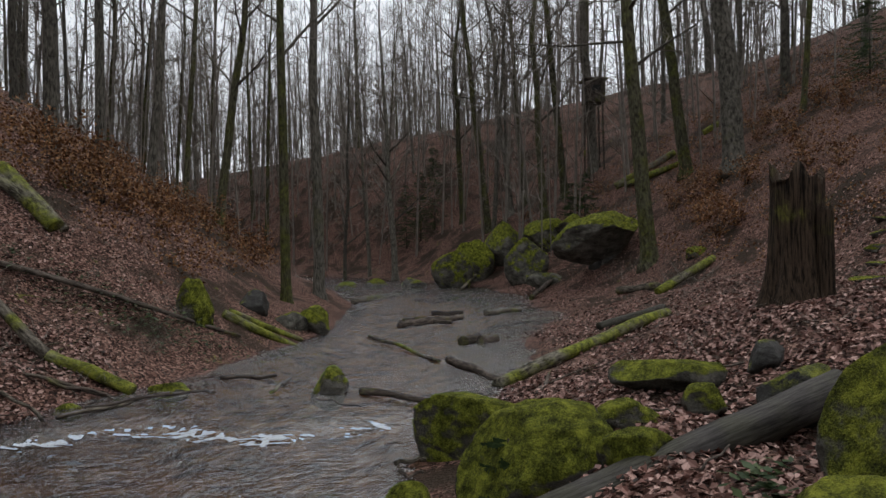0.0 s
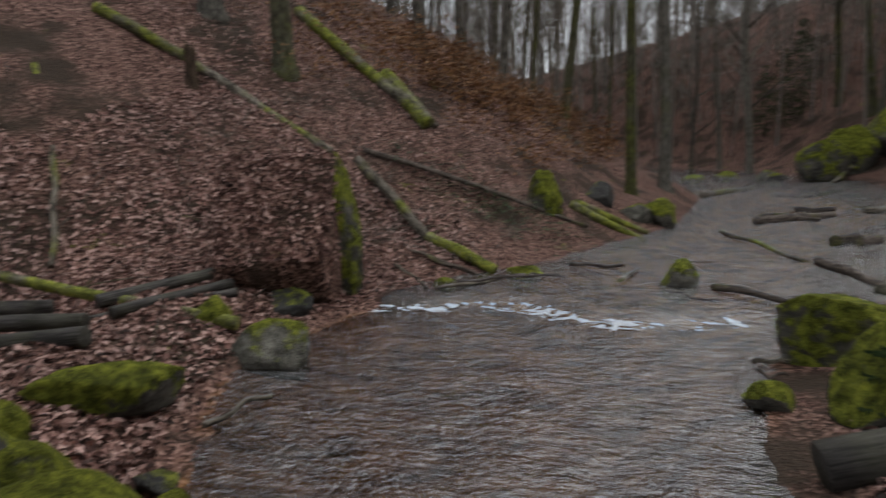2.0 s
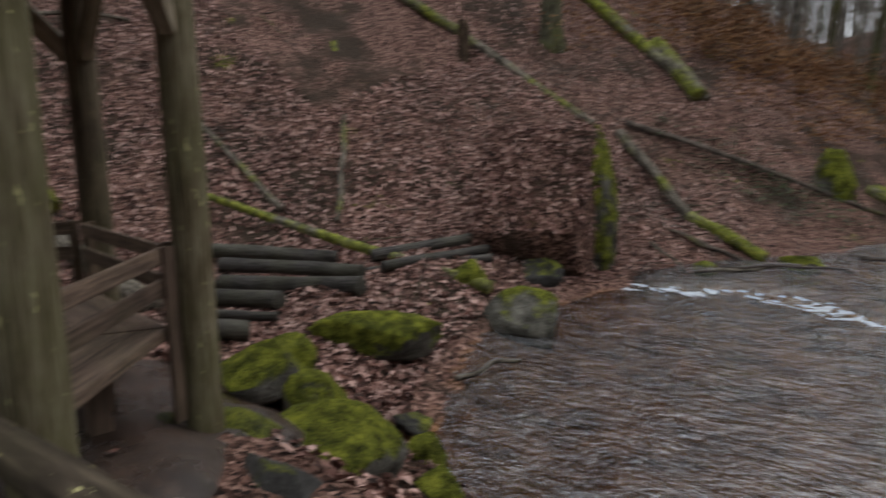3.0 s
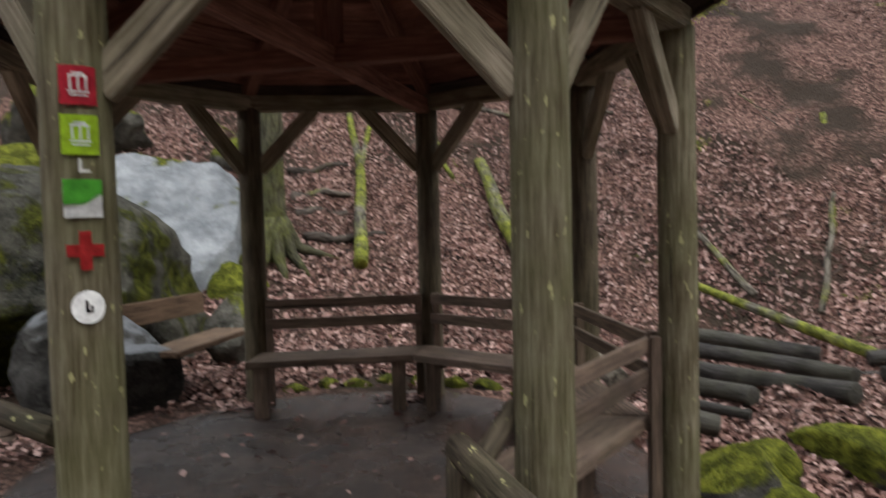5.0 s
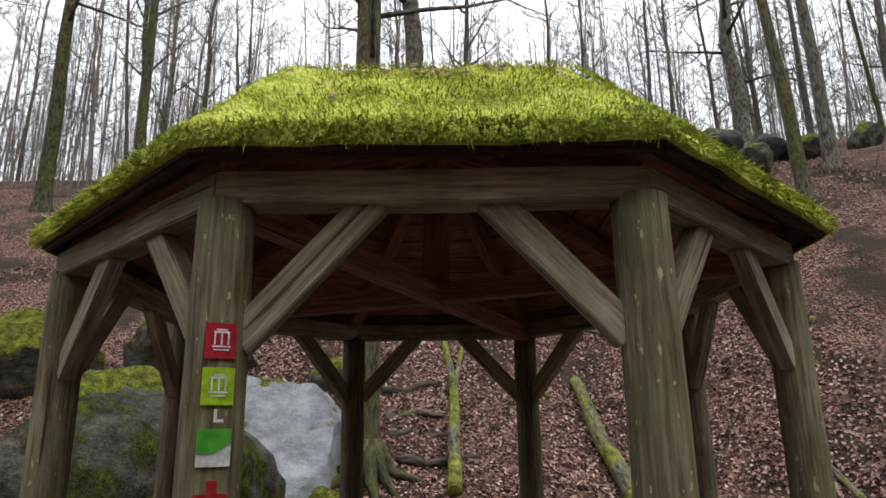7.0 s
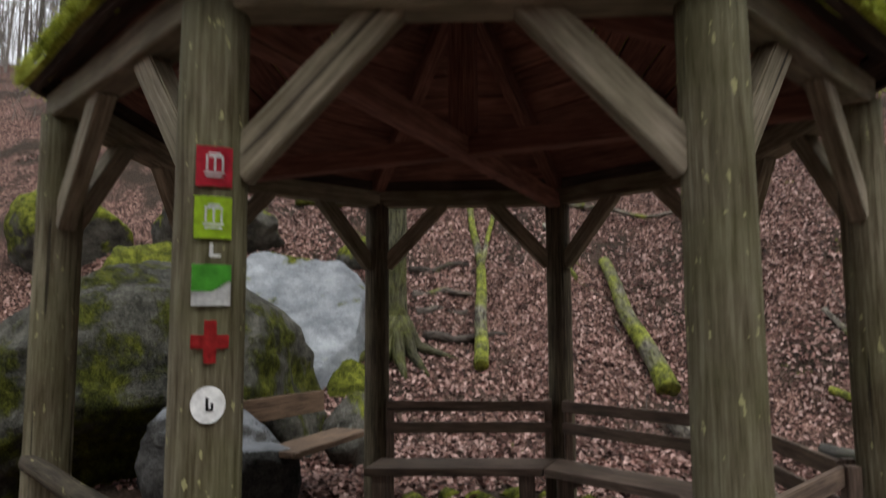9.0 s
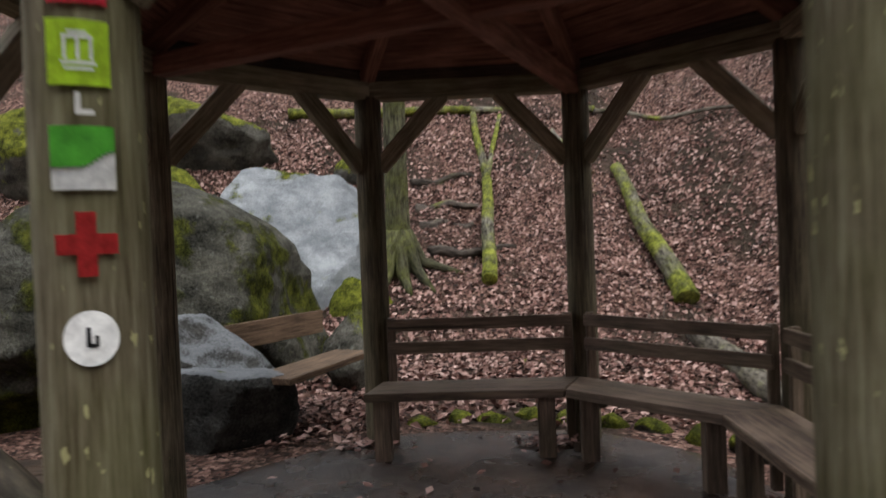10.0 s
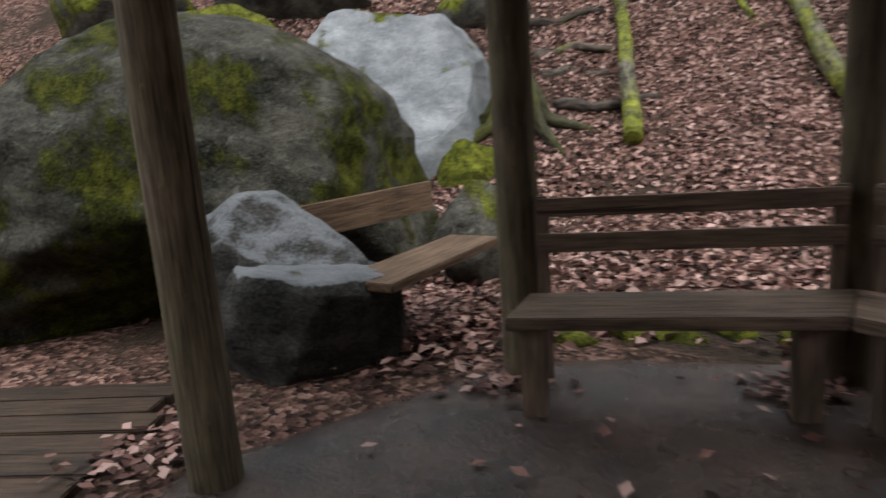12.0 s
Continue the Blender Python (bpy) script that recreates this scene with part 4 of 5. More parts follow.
ground_log((-3.12, 11.49), (-1.85, 11.87), 0.03, 0.03, TWIG, "thin stick at the waterline", seed=39, up0=2, name="fallen_branch", category="branch")
ground_log((-6.80, 17.03), (-5.11, 16.13), 0.24, 0.2, LOG_MOSSY, "thick moss-covered fallen trunk", seed=40)
ground_log((-1.74, 17.21), (-0.02, 17.91), 0.12, 0.09, LOG_MOSSY, "mossy fallen trunk reaching the water", seed=41)
ground_log((-10.34, 9.41), (-8.20, 8.04), 0.06, 0.04, LOG_MOSSY, "mossy fallen branch on leaves", seed=42, bend=0.3, name="fallen_branch", category="branch")
ground_log((-8.67, 8.40), (-7.16, 7.06), 0.04, 0.05, LOG_HALF, "grey fallen branch on leaves", seed=43, bend=0.2, name="fallen_branch", category="branch")
ground_log((-1.71, 17.61), (-0.01, 18.30), 0.10, 0.06, LOG_MOSSY, "mossy root reaching the creek", seed=44)


def stump(at, radius, height, seed, material, label, jag=0.15, flare=1.35):
    """A broken stump: fluted sides, flared roots and a ragged hollow top."""
    bm = bmesh.new()
    rows, n, m = [], 40, 18
    lay = bm.verts.layers.float_vector.new("grain")
    for j in range(m + 1):
        t = j / m
        row = []
        for k in range(n):
            a = 2 * math.pi * k / n
            d = Vector((math.cos(a), math.sin(a), 0))
            r = radius * (1 + (flare - 1) * (1 - t) ** 4 * (1 + 0.5 * math.sin(a * 5 + seed))) * (1 + 0.16 * noise.noise(d * 2.2 + Vector((seed, 0, t * 1.2))) - 0.13 * abs(noise.noise(d * 5 + Vector((0, seed, t * 0.8)))) + 0.05 * noise.noise(d * 11 + Vector((0, seed, t * 3))))
            h = height * t
            if j == m:
                h += jag * height * noise.noise(d * 2.5 + Vector((seed, 3, 0)))
            row.append(bm.verts.new((d.x * r, d.y * r, h - 0.1)))
            row[-1][lay] = Vector((h * 0.6 + seed, d.x * r * 1.8, d.y * r * 1.8))
        rows.append(row)
    inner = [bm.verts.new((v.co.x * 0.7, v.co.y * 0.7, v.co.z - 0.12 * height * (0.4 + abs(noise.noise(v.co * 4))))) for v in rows[-1]]
    rows.append(inner)
    for j in range(len(rows) - 1):
        for k in range(n):
            bm.faces.new((rows[j][k], rows[j][(k + 1) % n], rows[j + 1][(k + 1) % n], rows[j + 1][k]))
    bm.faces.new(inner)
    ob = part("tree_stump", bm, material)
    ob.location = on(*at)
    return tagged(ob, label, "stump")


stump((-5.98, 9.87), 0.22, 1.15, 3.0, LOG_HALF, "grey broken stump on the leafy slope", 0.05)
stump((-8.90, 12.02), 0.13, 0.9, 5.0, SNAG_WOOD, "small rotten snag on the slope", 0.3)
stump((8.74, 10.62), 0.38, 2.1, 8.0, SNAG_WOOD, "tall rotten dark stump beside the path", 0.22, 1.5)
stump((8.89, 10.14), 0.12, 1.5, 9.0, SNAG_WOOD, "thin rotten splinter beside the tall stump", 0.2, 1.1)

# ---- behind the shelter: forked log, leaning logs, roots ----
vlog = thing("forked_log", "forked mossy log lying on the leafy slope", "log", tuple(on(-9.29, 0.16)))
vb = Vector(vlog.location)
va, vc, vd = on(-12.60, 0.22, 0.12), on(-14.70, -0.01, 0.15), on(-14.53, 0.60, 0.15)
part("stem", log_bm(Vector((0, 0, 0.12)), va - vb, 0.125, 0.10, 0.05, 51, 0.12), LOG_MOSSY, vlog)
part("branch", log_bm(va - vb, vc - vb, 0.085, 0.075, 0.05, 52, 0.12), LOG_MOSSY, vlog)
part("branch", log_bm(va - vb, vd - vb, 0.065, 0.05, 0.05, 53, 0.12), LOG_MOSSY, vlog)
ground_log((-13.21, 2.96), (-9.49, 3.23), 0.12, 0.19, LOG_MOSSY, "patchy mossy log on the slope", seed=54, bend=0.12)
ground_log((-8.71, 3.11), (-4.90, 2.97), 0.16, 0.14, LOG_HALF, "pale bare log at the foot of the slope", seed=55)
ground_log((-14.27, -4.26), (-15.32, 2.91), 0.12, 0.08, LOG_MOSSY, "long mossy stem lying across the slope", seed=56, bend=0.2, up0=1.5, up1=1.5)
ground_log((-14.09, 1.75), (-12.62, 2.25), 0.06, 0.05, LOG_MOSSY, "curved mossy branch on the slope", seed=57, bend=0.3, name="fallen_branch", category="branch")
ground_log((-15.25, 2.90), (-13.01, 6.08), 0.06, 0.04, LOG_HALF, "thin stem lying across the slope", seed=58, bend=0.3, up0=2, up1=2)
for i, (p, q) in enumerate((((-12.47, -1.31), (-12.81, -0.04)), ((-11.67, -1.17), (-11.99, 0.03)), ((-11.15, -1.05), (-11.46, -0.09)), ((-10.27, -0.83), (-10.77, 0.66)))):
    ground_log(p, q, 0.11, 0.05, TWIG, "exposed dark tree root forming a step", "tree_root", 70 + i, 0.2, 0.1, 0.25, "exposed roots", "root")

foot = Vector(on(-9.78, -1.30))
for i in range(6):
    a = -1.6 + i * 0.62
    far = (foot.x + math.cos(a) * (0.9 + 0.25 * (i % 3)), foot.y + math.sin(a) * (0.8 + 0.3 * (i % 2)))
    s = foot + Vector((math.cos(a) * 0.1, math.sin(a) * 0.1, 0.55))
    e = on(*far, -0.02)
    m1 = on(foot.x + math.cos(a) * 0.4, foot.y + math.sin(a) * 0.4, 0.12)
    ob = part("tree_root", tube([s - foot, (s + m1) / 2 - foot, m1 - foot, (m1 + e) / 2 - foot, e - foot], [0.16, 0.13, 0.1, 0.065, 0.03], 9, i, 0.2), BARK_GREEN)
    ob.location = foot
    tagged(ob, "mossy buttress root of the beech", "root", "beech roots")

# ---- right bank ----
rock((3.46, 8.37, -0.55), (1.75, 1.3, 1.15), 121, STONE_GREEN, "broad moss-covered boulder at the creek", cuts=6, detail=5, rough_amount=0.07, turn=20)
rock((3.82, 6.5, -0.42), (1.65, 1.25, 1.15), 122, STONE_GREEN, "large moss-covered boulder at the creek", cuts=6, detail=5, rough_amount=0.08, tilt=(0, -20))
rock((4.53, 5.91, -0.16), (0.68, 0.55, 0.42), 123, STONE_GREEN, "small bright mossy stone among leaves", cuts=6)
rock((5.81, 8.44, 0.0), (1.35, 0.9, 0.62), 124, STONE_MOSSY, "flat mossy slab among leaves", cuts=8, turn=-15)
rock((4.79, 6.80, -0.1), (0.75, 0.6, 0.4), 125, STONE_MOSSY, "half-buried mossy stone among leaves", cuts=8)
rock((5.62, 7.02, 0.0), (0.5, 0.5, 0.4), 126, STONE_MOSSY, "half-buried mossy stone among leaves", cuts=8)
rock((6.90, 8.23, 0.2), (0.6, 0.5, 0.5), 127, STONE_DARK, "dark stone under grass tufts", cuts=8)
rock((6.35, 6.54, 0.15), (0.9, 0.7, 0.75), 128, STONE_DARK, "dark hollowed stone with a mossy rim", cuts=9)
rock((6.15, 4.75, 0.12), (1.35, 1.5, 1.55), 129, STONE_MOSSY, "tall flat-topped mossy boulder beside the bridge", cuts=7, detail=5, rough_amount=0.05)
rock((4.95, 3.9, -0.05), (1.0, 0.8, 0.75), 130, STONE_GREEN, "moss-covered stone in front of the tall boulder", cuts=7)
rock((2.65, 6.81, -0.8), (0.5, 0.35, 0.35), 131, STONE_GREEN, "small mossy stone at the waterline", cuts=8)
ground_log((2.92, 5.28), (6.6, 6.4), 0.17, 0.17, LOG_BARE, "thick dark smooth log beside the boulders", seed=61, up0=0.9, up1=1.6, bend=0.02, sides=20)
ground_log((4.18, 11.81), (8.86, 16.20), 0.12, 0.13, LOG_MOSSY, "mossy fallen trunk on the bank", seed=62, bend=0.15)
ground_log((10.80, 21.77), (13.38, 23.38), 0.14, 0.14, LOG_MOSSY, "mossy fallen trunk by the path", seed=63)
ground_log((10.93, 26.16), (11.64, 23.95), 0.16, 0.16, LOG_HALF, "short mossy log by the path", seed=64)
ground_log((7.46, 17.01), (9.31, 17.50), 0.12, 0.10, LOG_BARE, "bare grey log by the path", seed=65)
ground_log((15.05, 39.16), (18.20, 38.21), 0.26, 0.2, LOG_MOSSY, "moss-covered trunk on the far slope", seed=66)
ground_log((15.47, 38.43), (17.33, 35.75), 0.2, 0.16, LOG_MOSSY, "moss-covered trunk on the far slope", seed=67)
ground_log((19.46, 37.32), (20.31, 37.05), 0.2, 0.16, LOG_MOSSY, "moss-covered trunk on the far slope", seed=68)
rock((13.59, 25.06, 1.3), (1.1, 0.9, 0.8), 132, STONE_GREEN, "mossy boulder by the path", cuts=7)
for i, (px, sx, sy, sz, m) in enumerate((((5.49, 39.64), 2.6, 2.2, 3.0, STONE_GREEN), ((6.97, 41.16), 2.6, 2.2, 3.4, STONE_GREEN), ((8.58, 41.54), 2.8, 2.4, 3.4, STONE_MOSSY), ((9.31, 36.23), 2.6, 2.2, 3.0, STONE_MOSSY),
                                         ((10.78, 38.76), 2.6, 2.2, 2.4, STONE_GREEN), ((3.23, 40.99), 1.8, 1.5, 1.1, STONE_HALF), ((0.91, 44.57), 1.8, 1.6, 1.0, STONE_GREEN), ((9.61, 33.38), 2.0, 0.8, 1.0, STONE_HALF),
                                         ((-0.91, 42.53), 1.5, 1.4, 0.9, STONE_GREEN), ((12.05, 37.92), 2.2, 2, 1.6, STONE_GREEN))):
    rock((px[0], px[1], gz(*px) + sz * 0.28), (sx, sy, sz), 140 + i, m, "mossy boulder of the outcrop by the creek", group="outcrop boulders", cuts=10)
cave = (11.60, 30.59)
rock((cave[0], cave[1], gz(*cave) + 1.35), (4.6, 3.4, 2.4), 160, STONE_MOSSY, "big overhanging slab boulder with a dark hollow below", cuts=7, detail=5, faces=(((-0.1, -0.75, -0.7), 0.35),), tilt=(0, -12))
rock((cave[0] + 0.9, cave[1] + 0.8, gz(*cave) + 0.2), (2.6, 1.6, 1.6), 161, STONE_DARK, "dark stone propping the overhang", cuts=8)
for i, (px, w) in enumerate((((11.10, 12.42), 1.2), ((12.53, 14.17), 1.1), ((13.14, 14.84), 1.1), ((13.63, 15.41), 1.0), ((14.33, 16.32), 1.0))):
    rock((px[0] + 0.2, px[1], gz(*px) + 0.02), (w, 0.7, 0.3), 170 + i, STONE_MOSSY, "rough mossy stone step of the path", name="stone_step", category="step", group="path steps", cuts=10, flat=0.5)

for i, (px, s) in enumerate((((-25.51, 12.38), 2.6), ((-21.82, 11.99), 2.2), ((-30.80, 14.18), 3.0), ((-22.05, 14.16), 1.8), ((-23.41, 13.53), 2.4), ((-22.63, 16.82), 2.0))):
    rock((px[0], px[1], gz(*px) + s * 0.2), (s, s * 0.8, s * 0.62), 180 + i, STONE_MOSSY if i % 2 else STONE_DARK, "dark mossy rock ledge high on the slope", group="ledge rocks", cuts=11)
ground_log((-27.54, 13.59), (-31.37, 16.13), 0.1, 0.06, LOG_BARE, "pale leaning dead stem", seed=91, up1=2)

# ---- driftwood and sticks in and along the creek ----
DRIFT = "driftwood in the creek"
for i, (p, q, r) in enumerate((((0.50, 29.77), (3.03, 38.67), 0.14), ((2.52, 21.11), (4.62, 23.42), 0.13), ((2.65, 22.62), (4.16, 21.80), 0.08), ((1.73, 18.61), (3.34, 14.27), 0.05),
                               ((3.55, 14.42), (4.39, 11.92), 0.09), ((1.92, 11.40), (3.00, 10.44), 0.06), ((5.61, 24.85), (7.06, 26.03), 0.12), ((3.68, 25.00), (4.83, 25.29), 0.1),
                               ((-0.71, 12.94), (0.28, 13.05), 0.04), ((0.47, 11.48), (0.59, 12.72), 0.03), ((4.09, 17.14), (4.59, 17.82), 0.15), ((4.52, 17.19), (5.00, 17.58), 0.15),
                               ((-2.19, 10.10), (-1.18, 11.65), 0.03), ((-2.09, 10.73), (-0.58, 11.75), 0.025), ((-3.30, 11.43), (-2.15, 11.64), 0.03), ((-3.33, 10.82), (-2.31, 9.97), 0.03),
                               ((3.21, 31.95), (4.59, 31.02), 0.1), ((1.26, 10.93), (1.99, 10.30), 0.015), ((2.50, 7.98), (2.85, 8.10), 0.03), ((2.53, 7.77), (2.80, 7.67), 0.02),
                               ((8.34, 30.43), (10.33, 34.05), 0.12), ((5.83, 37.86), (7.82, 42.40), 0.1), ((4.62, 10.63), (5.15, 12.03), 0.03), ((4.38, 31.90), (5.92, 34.08), 0.12), ((-1.87, 4.57), (-1.77, 5.36), 0.03))):
    a, b = on(*p), on(*q)
    a.z, b.z = max(a.z, LEVEL + 0.06) + r * 0.6, max(b.z, LEVEL + 0.06) + r * 0.6
    if p[1] > 9.8:
        a.z, b.z = max(a.z, LEVEL + 0.2), max(b.z, LEVEL + 0.2)
    mid = (a + b) / 2
    ob = part("driftwood", log_bm(a - mid, b - mid, r, r * 0.75, 0.12, 300 + i, 0.16, 9), LOG_HALF if i % 3 == 0 else TWIG)
    ob.location = mid
    tagged(ob, "dark wet driftwood branch caught in the creek", "driftwood", DRIFT)


# ---- a raised hide among the trees on the far slope ----
hx, hy = (15.09, 43.64)
hide = thing("hunting_hide", "dark wooden raised hide among the trees", "hide", tuple(on(hx, hy)))
for sx in (-0.5, 0.5):
    for sy in (-0.5, 0.5):
        part("leg", beam((sx, sy, -0.4), (sx * 0.9, sy * 0.9, 4.6), 0.1, 0.1, 0.01, up=(1, 0, 0)), TWIG, hide, soft=False)
part("cabin", beam((-0.62, 0, 5.2), (0.62, 0, 5.2), 1.2, 1.4, 0.03), TWIG, hide, soft=False)
part("roof", beam((-0.8, 0, 5.98), (0.8, 0, 5.98), 1.5, 0.1, 0.02), TWIG, hide, soft=False)
part("window", beam((-0.3, -0.61, 5.4), (0.3, -0.61, 5.4), 0.03, 0.35, 0.0), BLACK, hide, soft=False)


# ---- bare beech trees ----
def tree_kind(seed, height, crown_from, moss, limbs=13, lean=0.0, radius=0.22):
    """One leafless beech: trunk with root flare, limbs and fine twigs, standing at the origin."""
    rnd = random.Random(seed)
    tree = thing("beech_tree", "tall leafless beech with a mossy grey trunk" if moss else "tall slender leafless grey beech", "tree")
    n = 22
    path = [Vector((lean * (i / n) ** 2 * height * 0.12 + 0.18 * noise.noise(Vector((seed, i * 0.22, 0))) * i / n * 3, 0.18 * noise.noise(Vector((0, seed, i * 0.22))) * i / n * 3, height * i / n)) for i in range(n + 1)]
    rad = [radius * (1 - 0.86 * (i / n) ** 1.15) for i in range(n + 1)]
    flare = [(-0.6, 1.9), (0.0, 1.5), (0.12, 1.28), (0.35, 1.1)]
    pts = [Vector((path[0].x, path[0].y, z)) for z, _ in flare] + path[1:]
    rr = [radius * k for _, k in flare] + rad[1:]
    part("trunk", tube(pts, rr, 11, seed, 0.10), BARK_GREEN if moss else BARK, tree)
    tv, tf = [], []

    def grow(p, d, length, r, level):
        steps = 4 if level < 2 else 2
        q, dirn = p.copy(), d.copy()
        pp, rad_ = [q.copy()], [r]
        for s in range(steps):
            dirn = (dirn + Vector((rnd.uniform(-1, 1), rnd.uniform(-1, 1), rnd.uniform(-0.55, 0.9))) * 0.22).normalized()
            q = q + dirn * length / steps
            pp.append(q.copy())
            rad_.append(max(r * (1 - 0.75 * (s + 1) / steps), 0.004))
        if level == 0:
            part("limb", tube(pp, rad_, 5), BARK, tree)
        vs, fs = tv, tf
        if level == 0:
            v, f = [], []
        elif level < 3:
            v, f = tube_rings(pp, rad_, 3)
            f = f[:-2]
        else:
            w = dirn.orthogonal().normalized() * 0.008
            v, f = [p - w, p + w, q], [(0, 1, 2)]
        o = len(vs)
        vs.extend(v)
        fs.extend([tuple(k + o for k in face) for face in f])
        if level < 3:
            for s in range((5, 4, 5)[level]):
                t = rnd.uniform(0.25, 1.0)
                k = min(int(t * steps), steps - 1)
                start = pp[k].lerp(pp[k + 1], t * steps - k)
                side = dirn.cross(Vector((rnd.uniform(-1, 1), rnd.uniform(-1, 1), rnd.uniform(-1, 1)))).normalized()
                grow(start, (dirn * 0.75 + side * 0.75 + Vector((0, 0, 0.15))).normalized(), length * rnd.uniform(0.38, 0.6), max(r * 0.42, 0.006), level + 1)
    for i in range(limbs):
        t = crown_from + (0.97 - crown_from) * (i + rnd.random()) / limbs
        k = min(int(t * n), n - 1)
        a = i * 2.4 + rnd.uniform(-0.4, 0.4)
        up = rnd.uniform(0.25, 1.0)
        grow(path[k], Vector((math.cos(a), math.sin(a), up)).normalized(), height * rnd.uniform(0.13, 0.22) * (1.15 - 0.5 * t), rad[k] * 0.42, 0)
    ob = new("crown", from_arrays("crown", tv, tf, TWIGS, False))
    ob.parent = tree
    tagged(ob, kind="stuff")
    return tree


KINDS = [tree_kind(11, 23, 0.36, False, 15), tree_kind(12, 25, 0.32, True, 15), tree_kind(13, 21, 0.2, False, 18), tree_kind(14, 26, 0.45, False), tree_kind(15, 22, 0.26, True, 16, 0.6), tree_kind(16, 19, 0.12, False, 18)]
NEAR = "bare beech wood"
for k in KINDS:
    k["group"] = NEAR
used = set()


def plant(x, y, radius, kind, tall=1.0, turn=0.0, tilt=(0.0, 0.0)):
    m = Matrix.Translation(on(x, y, -0.05)) @ Euler((radians(tilt[0]), radians(tilt[1]), turn)).to_matrix().to_4x4() @ Matrix.Diagonal((radius / 0.22, radius / 0.22, tall, 1))
    if kind not in used:
        used.add(kind)
        KINDS[kind].matrix_basis = m
        return KINDS[kind]
    src = KINDS[kind]
    keep = src.scale.copy()
    src.scale = (1, 1, 1)
    ob = copy_thing(src, m)
    src.scale = keep
    return ob


MAIN = (((-8.96, 23.68), 0.25, 0, 0, 0), ((-8.35, 25.99), 0.18, 3, 0, 0), ((-6.59, 25.95), 0.17, 0, 0, 5), ((-18.24, 70.79), 0.17, 2, 0, 1), ((-5.3, 30.5), 0.2, 4, 0, 6), ((-1.17, 22.86), 0.17, 1, 0, -0.5),
        ((-0.65, 27.41), 0.22, 3, 0, -0.5), ((8.60, 46.88), 0.26, 1, 0, -6), ((7.18, 50.46), 0.22, 4, 0, -4), ((15.19, 44.23), 0.33, 3, 0, -3), ((12.69, 27.56), 0.34, 1, 0, -4.5), ((16.87, 33.61), 0.31, 1, 0, -7),
        ((17.51, 29.98), 0.48, 3, 0, -3.5), ((11.52, 42.13), 0.26, 4, 0, -5), ((23.24, 35.66), 0.25, 0, 0, 0), ((28.77, 56.51), 0.3, 0, 0, -3), ((10.17, 46.82), 0.2, 0, 0, -6), ((11.16, 46.82), 0.2, 1, 0, -4),
        ((13.20, 43.85), 0.26, 1, 0, -5), ((2.18, 46.43), 0.22, 2, 0, -3), ((-1.39, 48.34), 0.14, 5, 0, 2), ((0.34, 49.32), 0.14, 2, 0, -3),
        ((-8.25, 14.48), 0.25, 1, 0, 0), ((-10.55, 14.62), 0.3, 3, 0, 0), ((-9.78, -1.30), 0.2, 1, 0, -1), ((-17.14, 11.05), 0.22, 1, 0, -5), ((-19.66, 13.52), 0.25, 0, 0, 0), ((-28.32, 14.79), 0.4, 2, 0, 0),
        ((-24.0, -3.4), 0.36, 1, 0, 0), ((-23.0, -1.2), 0.5, 3, 0, 0), ((-21.67, -14.95), 0.3, 1, 0, 0), ((-21.13, -11.27), 0.2, 1, 0, 0))
places = []
for i, ((x, y), r, kind, tx, ty) in enumerate(MAIN):
    plant(x, y, r, kind, 1.0 + 0.1 * math.sin(i * 2.3), i * 1.7, (0, ty)) if abs(ty) < 0.1 else plant(x, y, r, kind, 1.0, 0.0, (0, ty))
    places.append((x, y))
rnd = random.Random(99)
count = 0
while count < 225:
    x, y = (rnd.uniform(-46, 52), rnd.uniform(-30, 95)) if count < 185 else (rnd.uniform(-36, -5), rnd.uniform(26, 75))
    xl, xr = float(np.interp(y, LEFT_Y, LEFT_X)), float(np.interp(y, RIGHT_Y, RIGHT_X))
    foot, east = float(np.interp(y, FOOT_Y, FOOT_X)), float(np.interp(y, EAST_Y, EAST_X))
    if xl - 1.0 < x < xr + 2.0 or foot - 1.0 < x <= xl or xr <= x < east:
        continue
    d = math.hypot(x - 2.5, y)
    if d < (31 if y > 8 else 20) or min(math.hypot(x - a, y - b) for a, b in places) < (1.8 if d > 40 else 2.6):
        continue
    ang = math.degrees(math.atan2(x - 2.5, y))
    # keep the open leafy slopes beside the creek open
    if d < 27 and (-75 < ang < -22 or 12 < ang < 60):
        continue
    if d < 30 and -112 < ang < -70 and abs(y) < 7:
        continue
    places.append((x, y))
    plant(x, y, rnd.uniform(0.08, 0.19), rnd.randrange(6), rnd.uniform(0.8, 1.15), rnd.uniform(0, 6.28), (rnd.uniform(-4, 4), rnd.uniform(-4, 4)))
    count += 1


